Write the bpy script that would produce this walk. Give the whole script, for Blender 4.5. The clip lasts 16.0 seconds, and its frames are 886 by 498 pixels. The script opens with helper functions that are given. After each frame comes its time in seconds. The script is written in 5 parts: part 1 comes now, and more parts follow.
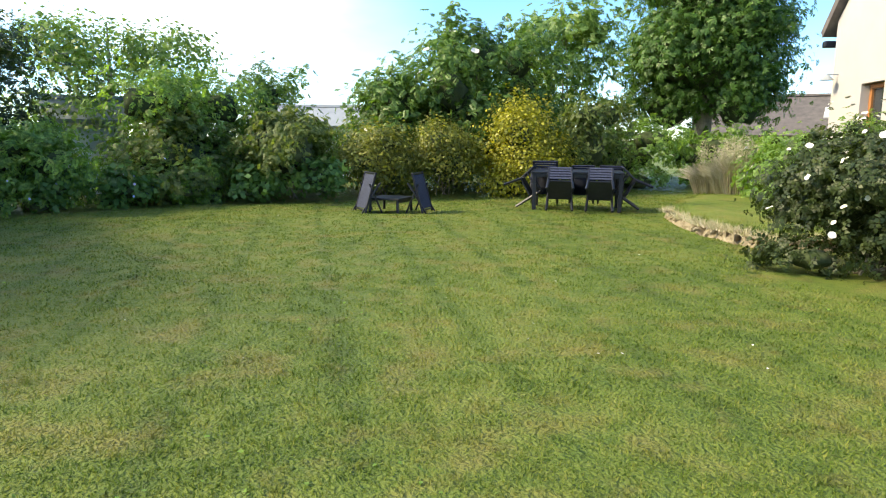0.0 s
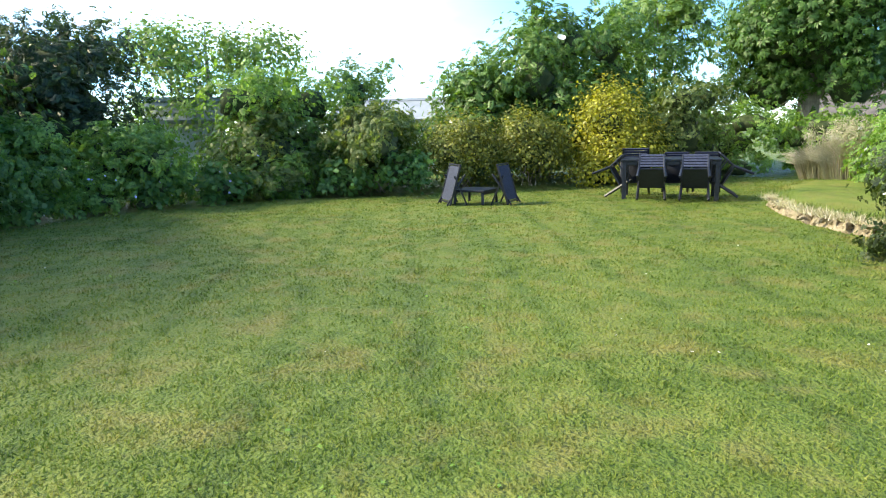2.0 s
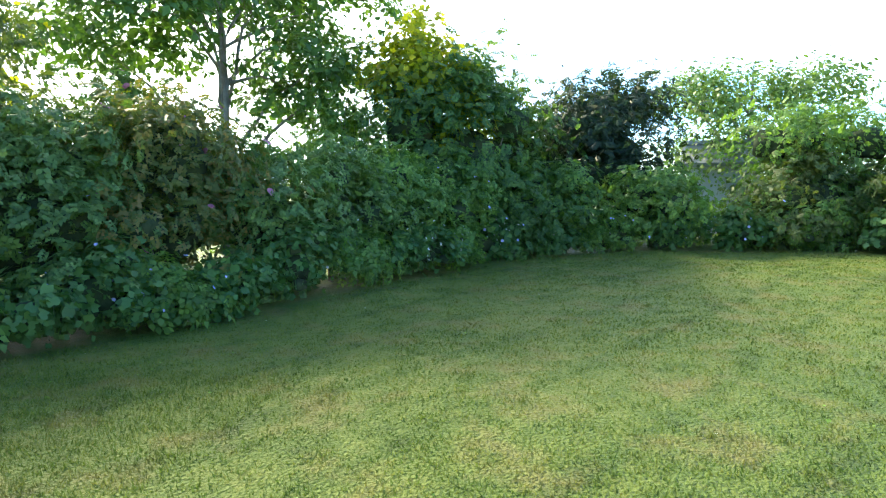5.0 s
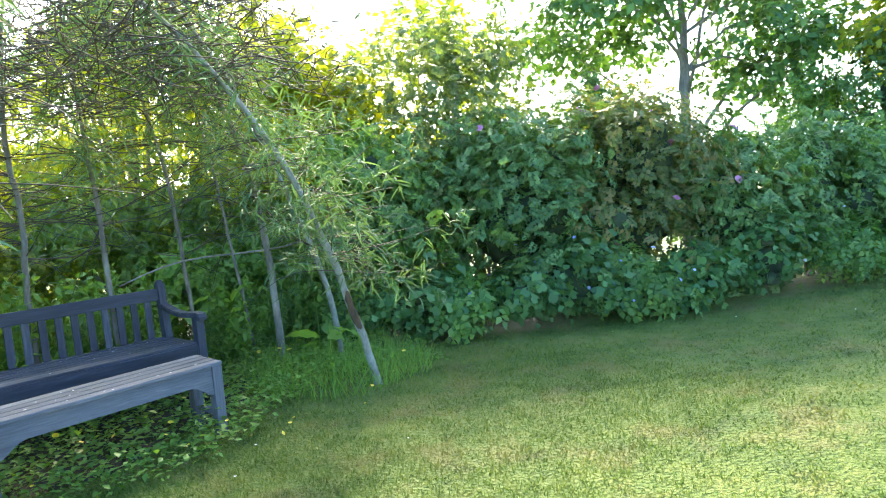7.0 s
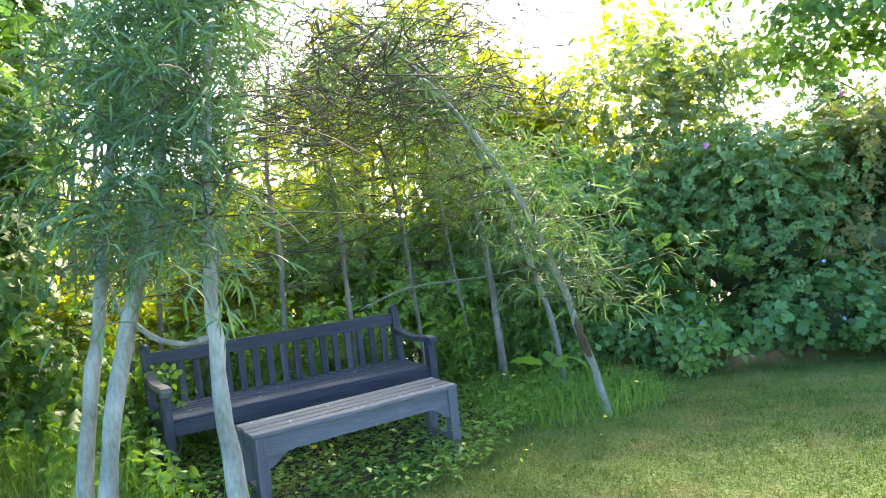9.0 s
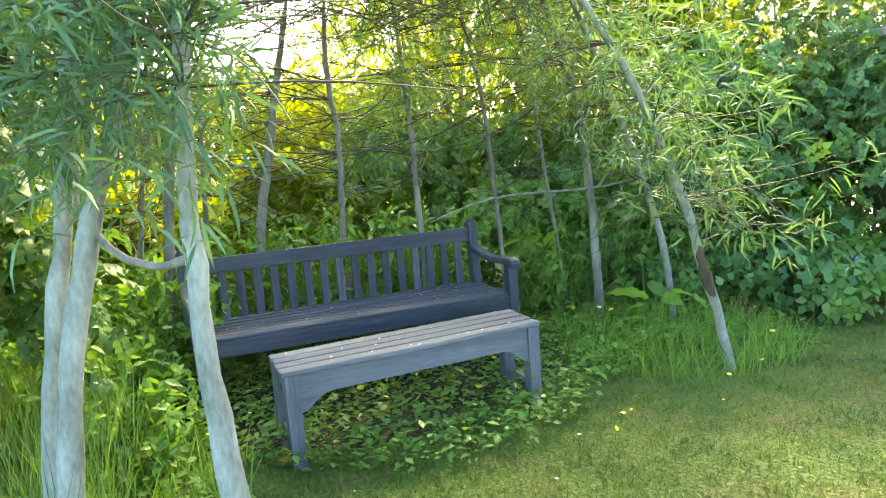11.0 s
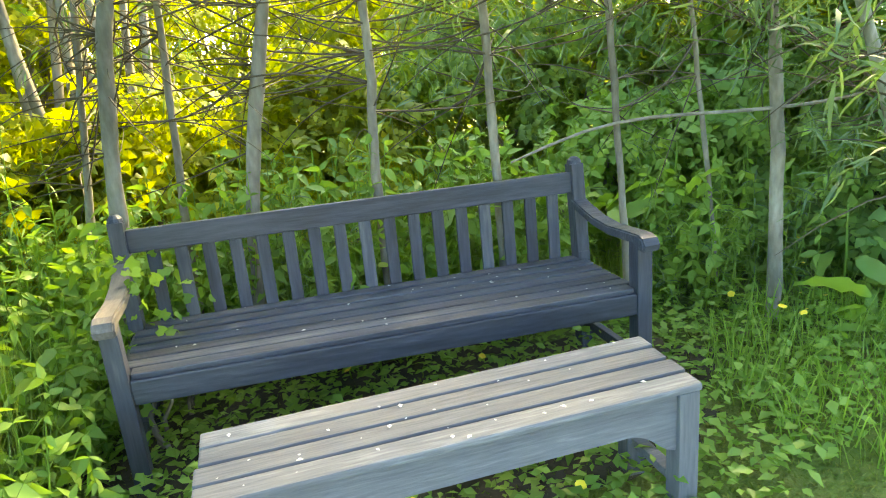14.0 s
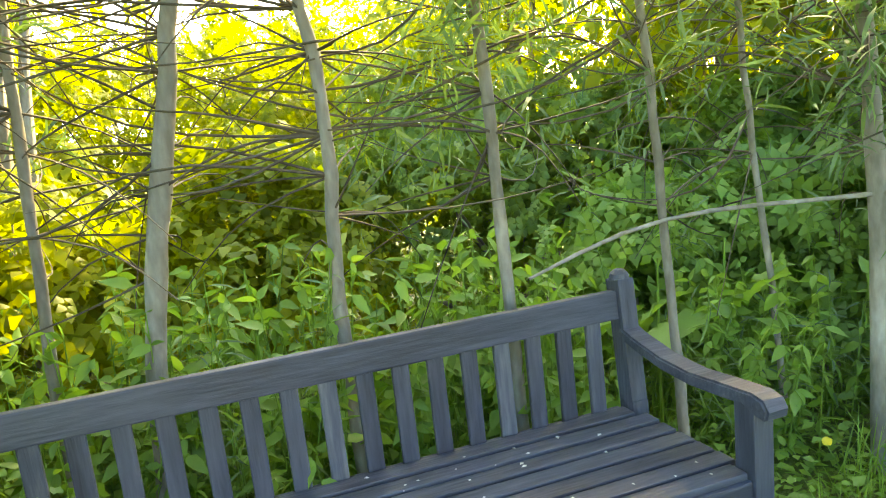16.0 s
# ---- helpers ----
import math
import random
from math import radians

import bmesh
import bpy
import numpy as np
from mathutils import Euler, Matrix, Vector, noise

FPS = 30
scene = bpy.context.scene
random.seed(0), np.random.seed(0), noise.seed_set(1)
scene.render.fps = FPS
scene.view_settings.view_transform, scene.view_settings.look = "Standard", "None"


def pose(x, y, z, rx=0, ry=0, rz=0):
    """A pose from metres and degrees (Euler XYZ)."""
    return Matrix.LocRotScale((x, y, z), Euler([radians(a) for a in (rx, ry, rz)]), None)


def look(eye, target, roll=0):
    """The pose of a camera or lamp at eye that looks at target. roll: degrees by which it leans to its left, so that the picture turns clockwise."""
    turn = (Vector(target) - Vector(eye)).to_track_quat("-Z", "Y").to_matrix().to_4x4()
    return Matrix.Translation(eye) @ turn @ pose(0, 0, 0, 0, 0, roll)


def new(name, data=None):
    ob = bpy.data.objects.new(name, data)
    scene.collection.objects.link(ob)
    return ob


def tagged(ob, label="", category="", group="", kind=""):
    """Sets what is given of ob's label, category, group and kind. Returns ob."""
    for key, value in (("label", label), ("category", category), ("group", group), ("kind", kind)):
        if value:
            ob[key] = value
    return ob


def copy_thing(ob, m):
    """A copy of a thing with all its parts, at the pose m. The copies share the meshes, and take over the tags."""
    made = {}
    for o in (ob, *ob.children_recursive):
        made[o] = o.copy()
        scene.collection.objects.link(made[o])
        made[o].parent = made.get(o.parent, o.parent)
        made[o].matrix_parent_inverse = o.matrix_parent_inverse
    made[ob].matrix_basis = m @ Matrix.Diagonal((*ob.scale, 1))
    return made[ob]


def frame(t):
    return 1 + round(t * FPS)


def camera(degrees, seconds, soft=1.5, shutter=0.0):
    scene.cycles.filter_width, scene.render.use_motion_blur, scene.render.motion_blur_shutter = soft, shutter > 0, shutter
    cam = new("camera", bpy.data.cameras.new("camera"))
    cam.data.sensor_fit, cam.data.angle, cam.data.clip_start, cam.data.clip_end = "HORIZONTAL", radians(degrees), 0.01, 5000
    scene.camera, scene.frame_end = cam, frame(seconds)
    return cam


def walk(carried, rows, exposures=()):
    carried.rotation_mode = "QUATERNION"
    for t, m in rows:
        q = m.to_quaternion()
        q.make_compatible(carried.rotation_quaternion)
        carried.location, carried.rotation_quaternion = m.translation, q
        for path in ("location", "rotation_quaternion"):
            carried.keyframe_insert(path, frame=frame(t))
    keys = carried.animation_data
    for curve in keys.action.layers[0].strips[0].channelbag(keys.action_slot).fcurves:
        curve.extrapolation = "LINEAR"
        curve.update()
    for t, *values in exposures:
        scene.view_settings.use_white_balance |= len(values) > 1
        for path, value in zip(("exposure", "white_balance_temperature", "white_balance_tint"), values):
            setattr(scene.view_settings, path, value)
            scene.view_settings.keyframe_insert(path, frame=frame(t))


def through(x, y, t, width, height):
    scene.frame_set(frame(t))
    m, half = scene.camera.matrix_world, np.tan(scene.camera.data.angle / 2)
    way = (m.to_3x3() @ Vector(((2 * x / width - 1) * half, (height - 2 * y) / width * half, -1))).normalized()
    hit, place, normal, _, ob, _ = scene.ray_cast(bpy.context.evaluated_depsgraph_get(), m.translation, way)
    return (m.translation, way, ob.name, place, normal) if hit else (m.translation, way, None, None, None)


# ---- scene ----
cam = camera(66.9, 16.0, soft=1.1)
PATH = [
    (0, (-2.002, -3.693, 1.279), (-0.619, -5.1, 0.952), 0.5),
    (0.5, (-1.989, -3.721, 1.276), (-0.594, -5.107, 0.914), -0.3),
    (1, (-1.986, -3.727, 1.276), (-0.563, -5.082, 0.903), -0.6),
    (1.5, (-1.982, -3.738, 1.275), (-0.525, -5.059, 0.912), -1.5),
    (2, (-1.957, -3.79, 1.271), (-0.403, -4.999, 0.921), -1.2),
    (2.5, (-1.919, -3.879, 1.265), (-0.228, -4.889, 0.921), -1.0),
    (3, (-1.881, -3.987, 1.259), (-0.071, -4.762, 0.91), -0.5),
    (3.2, (-1.867, -4.01, 1.256), (-0.026, -4.704, 0.898), -0.3),
    (5.3, (-2.055, -4.646, 1.334), (-0.127, -4.162, 1.113), -1.3),
    (5.5, (-2.092, -4.588, 1.35), (-0.211, -3.956, 1.102), -1.7),
    (6, (-2.183, -4.485, 1.361), (-0.453, -3.521, 1.082), -2.8),
    (6.5, (-2.168, -4.481, 1.386), (-0.584, -3.289, 1.121), -3.6),
    (7, (-2.08, -4.497, 1.387), (-0.676, -3.084, 1.202), -4.5),
    (7.5, (-2.063, -4.498, 1.387), (-0.719, -3.024, 1.231), -4.0),
    (8, (-2.072, -4.493, 1.383), (-0.86, -2.906, 1.27), -4.3),
    (8.5, (-2.138, -4.389, 1.365), (-1.119, -2.67, 1.293), -5.6),
    (9, (-2.233, -4.304, 1.376), (-1.272, -2.55, 1.331), -6.0),
    (9.5, (-2.229, -4.178, 1.368), (-1.365, -2.376, 1.308), -5.1),
    (10, (-2.043, -4.02, 1.354), (-1.29, -2.169, 1.277), -5.8),
    (10.1, (-2.004, -3.983, 1.349), (-1.282, -2.12, 1.259), -5.6),
    (10.2, (-1.978, -3.944, 1.346), (-1.263, -2.08, 1.22), -5.1),
    (12.3, (-1.481, -2.818, 1.288), (-0.87, -0.95, 0.916), -4.4),
    (12.5, (-1.457, -2.693, 1.298), (-0.829, -0.835, 0.907), -2.9),
    (13, (-1.437, -2.392, 1.335), (-0.671, -0.602, 0.881), -3.1),
    (13.5, (-1.296, -2.232, 1.361), (-0.697, -0.387, 0.873), -3.8),
    (14, (-1.17, -2.083, 1.341), (-0.814, -0.2, 0.769), -5.1),
    (14.5, (-1.177, -1.88, 1.309), (-0.776, -0.023, 0.684), -1.6),
    (15, (-1.083, -1.653, 1.326), (-0.77, 0.246, 0.783), -4.7),
    (15.5, (-1.094, -1.379, 1.296), (-0.738, 0.541, 0.866), -4.8),
    (16, (-1.136, -1.174, 1.336), (-0.576, 0.707, 0.976), -6.1),
]
walk(cam, [(t, look(eye, target, roll)) for t, eye, target, roll in PATH],
     exposures=[(0, 1.4, 7100, 8), (1.5, 1.6, 6850, 6), (3.2, 1.9, 6350, 2), (5.5, 1.95, 6450, 5), (5.9, 2.75, 6200, 9), (6.5, 2.95, 6050, 10), (7, 2.8, 6300, 8), (7.5, 2.45, 6450, 8),
                (8.5, 2.55, 6600, 9), (9, 2.8, 6650, 9), (10.2, 3.1, 7000, 6), (12.3, 3.45, 8600, 2), (14, 3.65, 9300, 4), (15.2, 3.95, 10200, 7), (16, 3.75, 10000, 6)])



# ---- light ----
SUN_AZ, SUN_EL = 47.0, 39.0
world = bpy.data.worlds.new("evening_sky")
scene.world = world
world.use_nodes = True
wn, wl = world.node_tree.nodes, world.node_tree.links
wn.clear()
w_out, w_bg, w_sky = wn.new("ShaderNodeOutputWorld"), wn.new("ShaderNodeBackground"), wn.new("ShaderNodeTexSky")
w_sky.sky_type = "NISHITA"
w_sky.sun_disc = False
w_sky.sun_elevation = radians(SUN_EL)
w_sky.sun_rotation = radians(90 - SUN_AZ)
w_sky.altitude = 2500
w_sky.air_density, w_sky.dust_density, w_sky.ozone_density = 1.0, 0.1, 4.0
w_co, w_map, w_noise, w_ramp = wn.new("ShaderNodeTexCoord"), wn.new("ShaderNodeMapping"), wn.new("ShaderNodeTexNoise"), wn.new("ShaderNodeValToRGB")
w_map.inputs["Location"].default_value = (1.45, 0.75, 0.1)
w_map.inputs["Scale"].default_value = (1.0, 1.0, 3.2)
w_noise.inputs["Scale"].default_value, w_noise.inputs["Detail"].default_value = 1.9, 7.0
w_ramp.color_ramp.elements[0].position, w_ramp.color_ramp.elements[1].position = 0.40, 0.68
w_mix = wn.new("ShaderNodeMix")
w_mix.data_type = "RGBA"
w_mix.inputs["B"].default_value = (10.5, 10.5, 10.4, 1)
wl.new(w_co.outputs["Generated"], w_map.inputs["Vector"])
wl.new(w_map.outputs["Vector"], w_noise.inputs["Vector"])
wl.new(w_noise.outputs["Fac"], w_ramp.inputs["Fac"])
# thin cloud gathers towards the sun; the far side of the sky is clear
w_dot, w_side, w_near, w_mul, w_max = wn.new("ShaderNodeVectorMath"), wn.new("ShaderNodeMapRange"), wn.new("ShaderNodeMapRange"), wn.new("ShaderNodeMath"), wn.new("ShaderNodeMath")
w_dot.operation, w_mul.operation, w_max.operation = "DOT_PRODUCT", "MULTIPLY", "MAXIMUM"
w_dot.inputs[1].default_value = (math.cos(radians(SUN_AZ)), math.sin(radians(SUN_AZ)), 0)
w_side.interpolation_type = w_near.interpolation_type = "SMOOTHSTEP"
w_side.inputs["From Min"].default_value, w_side.inputs["From Max"].default_value = -0.1, 0.6
w_near.inputs["From Min"].default_value, w_near.inputs["From Max"].default_value = 0.55, 0.97
wl.new(w_co.outputs["Generated"], w_dot.inputs[0])
wl.new(w_dot.outputs["Value"], w_side.inputs["Value"])
wl.new(w_dot.outputs["Value"], w_near.inputs["Value"])
wl.new(w_ramp.outputs["Color"], w_mul.inputs[0])
wl.new(w_side.outputs[0], w_mul.inputs[1])
wl.new(w_mul.outputs[0], w_max.inputs[0])
wl.new(w_near.outputs[0], w_max.inputs[1])
wl.new(w_max.outputs[0], w_mix.inputs["Factor"])
w_tint = wn.new("ShaderNodeHueSaturation")
w_tint.inputs["Saturation"].default_value, w_tint.inputs["Value"].default_value = 1.15, 1.05
wl.new(w_sky.outputs["Color"], w_tint.inputs["Color"])
wl.new(w_tint.outputs["Color"], w_mix.inputs["A"])
wl.new(w_mix.outputs["Result"], w_bg.inputs["Color"])
w_bg.inputs["Strength"].default_value = 0.15
wl.new(w_bg.outputs["Background"], w_out.inputs["Surface"])

sun_data = bpy.data.lights.new("sun", "SUN")
sun_data.energy, sun_data.angle, sun_data.color = 3.0, radians(10), (1.0, 0.86, 0.58)
sun = new("sun", sun_data)
_a, _e = radians(SUN_AZ), radians(SUN_EL)
sun.matrix_world = look((math.cos(_a) * math.cos(_e) * 60, math.sin(_a) * math.cos(_e) * 60, math.sin(_e) * 60), (0, 0, 0))


# ---- materials ----
def material(name):
    m = bpy.data.materials.new(name)
    m.use_nodes = True
    n, l = m.node_tree.nodes, m.node_tree.links
    n.clear()
    out, bsdf = n.new("ShaderNodeOutputMaterial"), n.new("ShaderNodeBsdfPrincipled")
    l.new(bsdf.outputs[0], out.inputs[0])
    return m, n, l, out, bsdf


def ramp(n, stops):
    r = n.new("ShaderNodeValToRGB")
    el = r.color_ramp.elements
    while len(el) < len(stops):
        el.new(0.5)
    for e, (p, c) in zip(el, stops):
        e.position, e.color = p, (*c, 1)
    return r


def leaf_mat(name, dark, mid, light, rough=0.45, through=0.35, spread=1.3, glow=(1.7, 1.75, 0.6)):
    """Foliage: every leaf its own tone, patches of growth, light passing through the blade."""
    dark = tuple(0.45 * a + 0.45 * b for a, b in zip(dark, mid))
    dark, mid, light = [(c[0] * 1.05, min(c[1] * 1.15, 0.5), c[2] * 1.05) for c in (dark, mid, light)]
    m, n, l, out, bsdf = material(name)
    geo, noise_t, add = n.new("ShaderNodeNewGeometry"), n.new("ShaderNodeTexNoise"), n.new("ShaderNodeMath")
    noise_t.inputs["Scale"].default_value, noise_t.inputs["Detail"].default_value = spread, 3
    l.new(geo.outputs["Position"], noise_t.inputs["Vector"])
    add.operation = "MULTIPLY_ADD"
    add.inputs[1].default_value = 0.6
    l.new(geo.outputs["Random Per Island"], add.inputs[0])
    sub = n.new("ShaderNodeMath")
    sub.operation = "MULTIPLY_ADD"
    sub.inputs[1].default_value, sub.inputs[2].default_value = 0.9, -0.24
    l.new(noise_t.outputs["Fac"], sub.inputs[0])
    l.new(sub.outputs[0], add.inputs[2])
    r = ramp(n, [(0.1, dark), (0.5, mid), (0.92, light)])
    l.new(add.outputs[0], r.inputs[0])
    l.new(r.outputs[0], bsdf.inputs["Base Color"])
    bsdf.inputs["Roughness"].default_value = rough
    bsdf.inputs["Specular IOR Level"].default_value = 0.35
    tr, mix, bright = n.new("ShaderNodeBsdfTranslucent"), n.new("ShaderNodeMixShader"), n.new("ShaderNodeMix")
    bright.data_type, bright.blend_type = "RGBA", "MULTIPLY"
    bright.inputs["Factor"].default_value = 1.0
    # glow brightens and yellows the transmitted colour, giving leaves a backlit look
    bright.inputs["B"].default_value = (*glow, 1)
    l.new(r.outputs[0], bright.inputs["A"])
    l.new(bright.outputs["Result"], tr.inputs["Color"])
    mix.inputs[0].default_value = through
    l.new(bsdf.outputs[0], mix.inputs[1])
    l.new(tr.outputs[0], mix.inputs[2])
    l.new(mix.outputs[0], out.inputs[0])
    return m


def plain_mat(name, stops, scale=8.0, rough=0.8, bump=0.3, stretch=(1, 1, 1), metal=0.0, fine=60.0, per_part=0.0, object_space=True):
    """Two scales of noise in colour, with fine relief."""
    m, n, l, out, bsdf = material(name)
    co, mp, n1, n2 = n.new("ShaderNodeTexCoord"), n.new("ShaderNodeMapping"), n.new("ShaderNodeTexNoise"), n.new("ShaderNodeTexNoise")
    mp.inputs["Scale"].default_value = stretch
    l.new(co.outputs["Object" if object_space else "Generated"], mp.inputs[0])
    n1.inputs["Scale"].default_value, n1.inputs["Detail"].default_value = scale, 6
    n2.inputs["Scale"].default_value, n2.inputs["Detail"].default_value = fine, 4
    l.new(mp.outputs[0], n1.inputs["Vector"])
    l.new(mp.outputs[0], n2.inputs["Vector"])
    ma, info = n.new("ShaderNodeMath"), n.new("ShaderNodeObjectInfo")
    ma.operation = "MULTIPLY_ADD"
    ma.inputs[1].default_value = 0.45
    l.new(n2.outputs["Fac"], ma.inputs[0])
    sc = n.new("ShaderNodeMath")
    sc.operation = "MULTIPLY_ADD"
    sc.inputs[1].default_value, sc.inputs[2].default_value = 0.9, -0.18
    l.new(n1.outputs["Fac"], sc.inputs[0])
    l.new(sc.outputs[0], ma.inputs[2])
    last = ma
    if per_part:
        pp = n.new("ShaderNodeMath")
        pp.operation = "MULTIPLY_ADD"
        pp.inputs[1].default_value = per_part
        l.new(info.outputs["Random"], pp.inputs[0])
        l.new(ma.outputs[0], pp.inputs[2])
        last = pp
    r = ramp(n, stops)
    l.new(last.outputs[0], r.inputs[0])
    l.new(r.outputs[0], bsdf.inputs["Base Color"])
    bsdf.inputs["Roughness"].default_value, bsdf.inputs["Metallic"].default_value = rough, metal
    if bump:
        b = n.new("ShaderNodeBump")
        b.inputs["Strength"].default_value, b.inputs["Distance"].default_value = bump, 0.01
        l.new(last.outputs[0], b.inputs["Height"])
        l.new(b.outputs[0], bsdf.inputs["Normal"])
    return m


def grass_colour(n, l):
    """The lawn's tone from its place: dry patches, clover, old mowing lines."""
    geo, big, mid, wave = n.new("ShaderNodeNewGeometry"), n.new("ShaderNodeTexNoise"), n.new("ShaderNodeTexNoise"), n.new("ShaderNodeTexWave")
    mp = n.new("ShaderNodeMapping")
    l.new(geo.outputs["Position"], big.inputs["Vector"])
    l.new(geo.outputs["Position"], mid.inputs["Vector"])
    l.new(geo.outputs["Position"], mp.inputs["Vector"])
    big.inputs["Scale"].default_value, big.inputs["Detail"].default_value = 0.55, 5
    mid.inputs["Scale"].default_value, mid.inputs["Detail"].default_value = 3.2, 5
    mp.inputs["Rotation"].default_value = (0, 0, radians(-56))
    wave.inputs["Scale"].default_value, wave.inputs["Distortion"].default_value = 0.36, 0.35
    wave.inputs["Detail Scale"].default_value = 0.6
    l.new(mp.outputs[0], wave.inputs["Vector"])
    s = n.new("ShaderNodeMath")
    s.operation = "MULTIPLY_ADD"
    s.inputs[1].default_value = 0.55
    l.new(mid.outputs["Fac"], s.inputs[0])
    soft = n.new("ShaderNodeMath")
    soft.operation = "MULTIPLY"
    soft.inputs[1].default_value = 0.6
    l.new(big.outputs["Fac"], soft.inputs[0])
    l.new(soft.outputs[0], s.inputs[2])
    tuft, s3 = n.new("ShaderNodeTexNoise"), n.new("ShaderNodeMath")
    l.new(geo.outputs["Position"], tuft.inputs["Vector"])
    tuft.inputs["Scale"].default_value, tuft.inputs["Detail"].default_value, tuft.inputs["Roughness"].default_value = 9.0, 6, 0.75
    s3.operation = "MULTIPLY_ADD"
    s3.inputs[1].default_value = 0.62
    l.new(tuft.outputs["Fac"], s3.inputs[0])
    l.new(s.outputs[0], s3.inputs[2])
    s = s3
    s2 = n.new("ShaderNodeMath")
    s2.operation = "MULTIPLY_ADD"
    s2.inputs[1].default_value = 0.11
    line = n.new("ShaderNodeMapRange")
    line.inputs["From Min"].default_value, line.inputs["From Max"].default_value = 0.0, 0.15
    l.new(wave.outputs["Fac"], line.inputs["Value"])
    l.new(line.outputs[0], s2.inputs[0])
    l.new(s.outputs[0], s2.inputs[2])
    return geo, s2


def lawn_mat(name, blades):
    m, n, l, out, bsdf = material(name)
    geo, tone = grass_colour(n, l)
    last = tone
    g = 0.88 if blades else 0.72  # ground between the blades: their ramp made darker, standing in for shade there
    if blades:
        last = n.new("ShaderNodeMath")
        last.operation = "MULTIPLY_ADD"
        last.inputs[1].default_value = 0.46
        l.new(geo.outputs["Random Per Island"], last.inputs[0])
        off = n.new("ShaderNodeMath")
        off.inputs[1].default_value = -0.23
        l.new(tone.outputs[0], off.inputs[0])
        l.new(off.outputs[0], last.inputs[2])
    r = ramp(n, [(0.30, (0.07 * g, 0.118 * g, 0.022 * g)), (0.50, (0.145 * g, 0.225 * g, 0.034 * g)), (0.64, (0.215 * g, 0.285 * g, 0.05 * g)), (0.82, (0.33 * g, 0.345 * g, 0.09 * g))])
    fit_in = n.new("ShaderNodeMapRange")
    fit_in.inputs["From Min"].default_value, fit_in.inputs["From Max"].default_value = 0.28, 1.52
    l.new(last.outputs[0], fit_in.inputs["Value"])
    l.new(fit_in.outputs[0], r.inputs[0])
    dry, span, straw = n.new("ShaderNodeTexNoise"), n.new("ShaderNodeMapRange"), n.new("ShaderNodeMix")
    dry.inputs["Scale"].default_value, dry.inputs["Detail"].default_value, dry.inputs["Roughness"].default_value = 1.9, 6, 0.65
    l.new(geo.outputs["Position"], dry.inputs["Vector"])
    span.inputs["From Min"].default_value, span.inputs["From Max"].default_value, span.inputs["To Max"].default_value = 0.50, 0.74, 0.75
    l.new(dry.outputs["Fac"], span.inputs["Value"])
    straw.data_type = "RGBA"
    straw.inputs["B"].default_value = (0.36 * g, 0.285 * g, 0.10 * g, 1)
    l.new(span.outputs[0], straw.inputs["Factor"])
    l.new(r.outputs[0], straw.inputs["A"])
    l.new(straw.outputs["Result"], bsdf.inputs["Base Color"])
    bsdf.inputs["Roughness"].default_value = 0.6
    bsdf.inputs["Specular IOR Level"].default_value = 0.25
    if blades:
        tr, mix = n.new("ShaderNodeBsdfTranslucent"), n.new("ShaderNodeMixShader")
        l.new(straw.outputs["Result"], tr.inputs[0])
        mix.inputs[0].default_value = 0.4
        l.new(bsdf.outputs[0], mix.inputs[1])
        l.new(tr.outputs[0], mix.inputs[2])
        l.new(mix.outputs[0], out.inputs[0])
    else:
        fine, b = n.new("ShaderNodeTexNoise"), n.new("ShaderNodeBump")
        l.new(geo.outputs["Position"], fine.inputs["Vector"])
        fine.inputs["Scale"].default_value, fine.inputs["Detail"].default_value = 45, 6
        b.inputs["Strength"].default_value, b.inputs["Distance"].default_value = 1.0, 0.05
        l.new(fine.outputs["Fac"], b.inputs["Height"])
        l.new(b.outputs[0], bsdf.inputs["Normal"])
    return m


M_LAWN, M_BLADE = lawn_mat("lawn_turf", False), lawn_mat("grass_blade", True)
L_HEDGE = leaf_mat("hedge_leaf", (0.062, 0.11, 0.034), (0.14, 0.225, 0.062), (0.26, 0.36, 0.10), through=0.45)
L_IVY = leaf_mat("mallow_leaf", (0.042, 0.09, 0.032), (0.09, 0.175, 0.058), (0.175, 0.28, 0.09), rough=0.4)
L_SYC = leaf_mat("sycamore_leaf", (0.035, 0.07, 0.022), (0.08, 0.145, 0.038), (0.155, 0.23, 0.055))
L_DARK = leaf_mat("purple_leaf", (0.015, 0.03, 0.018), (0.03, 0.05, 0.028), (0.055, 0.085, 0.04))
L_PALE = leaf_mat("pale_leaf", (0.06, 0.105, 0.034), (0.125, 0.195, 0.06), (0.22, 0.30, 0.10))
L_CHEST = leaf_mat("chestnut_leaf", (0.025, 0.06, 0.014), (0.055, 0.115, 0.025), (0.105, 0.175, 0.04))
L_GOLD = leaf_mat("golden_leaf", (0.05, 0.08, 0.015), (0.25, 0.23, 0.03), (0.50, 0.42, 0.05), spread=4.0)
L_VARI = leaf_mat("variegated_leaf", (0.035, 0.055, 0.015), (0.13, 0.14, 0.03), (0.32, 0.29, 0.07), spread=4.0)
L_BROWN = leaf_mat("bronze_leaf", (0.05, 0.08, 0.03), (0.11, 0.145, 0.05), (0.20, 0.21, 0.085), through=0.45)
L_RED = leaf_mat("coppery_leaf", (0.06, 0.095, 0.03), (0.15, 0.17, 0.055), (0.33, 0.21, 0.09), through=0.45)
L_WILLOW = leaf_mat("willow_leaf", (0.045, 0.085, 0.042), (0.10, 0.16, 0.08), (0.19, 0.255, 0.12), rough=0.62, through=0.28)
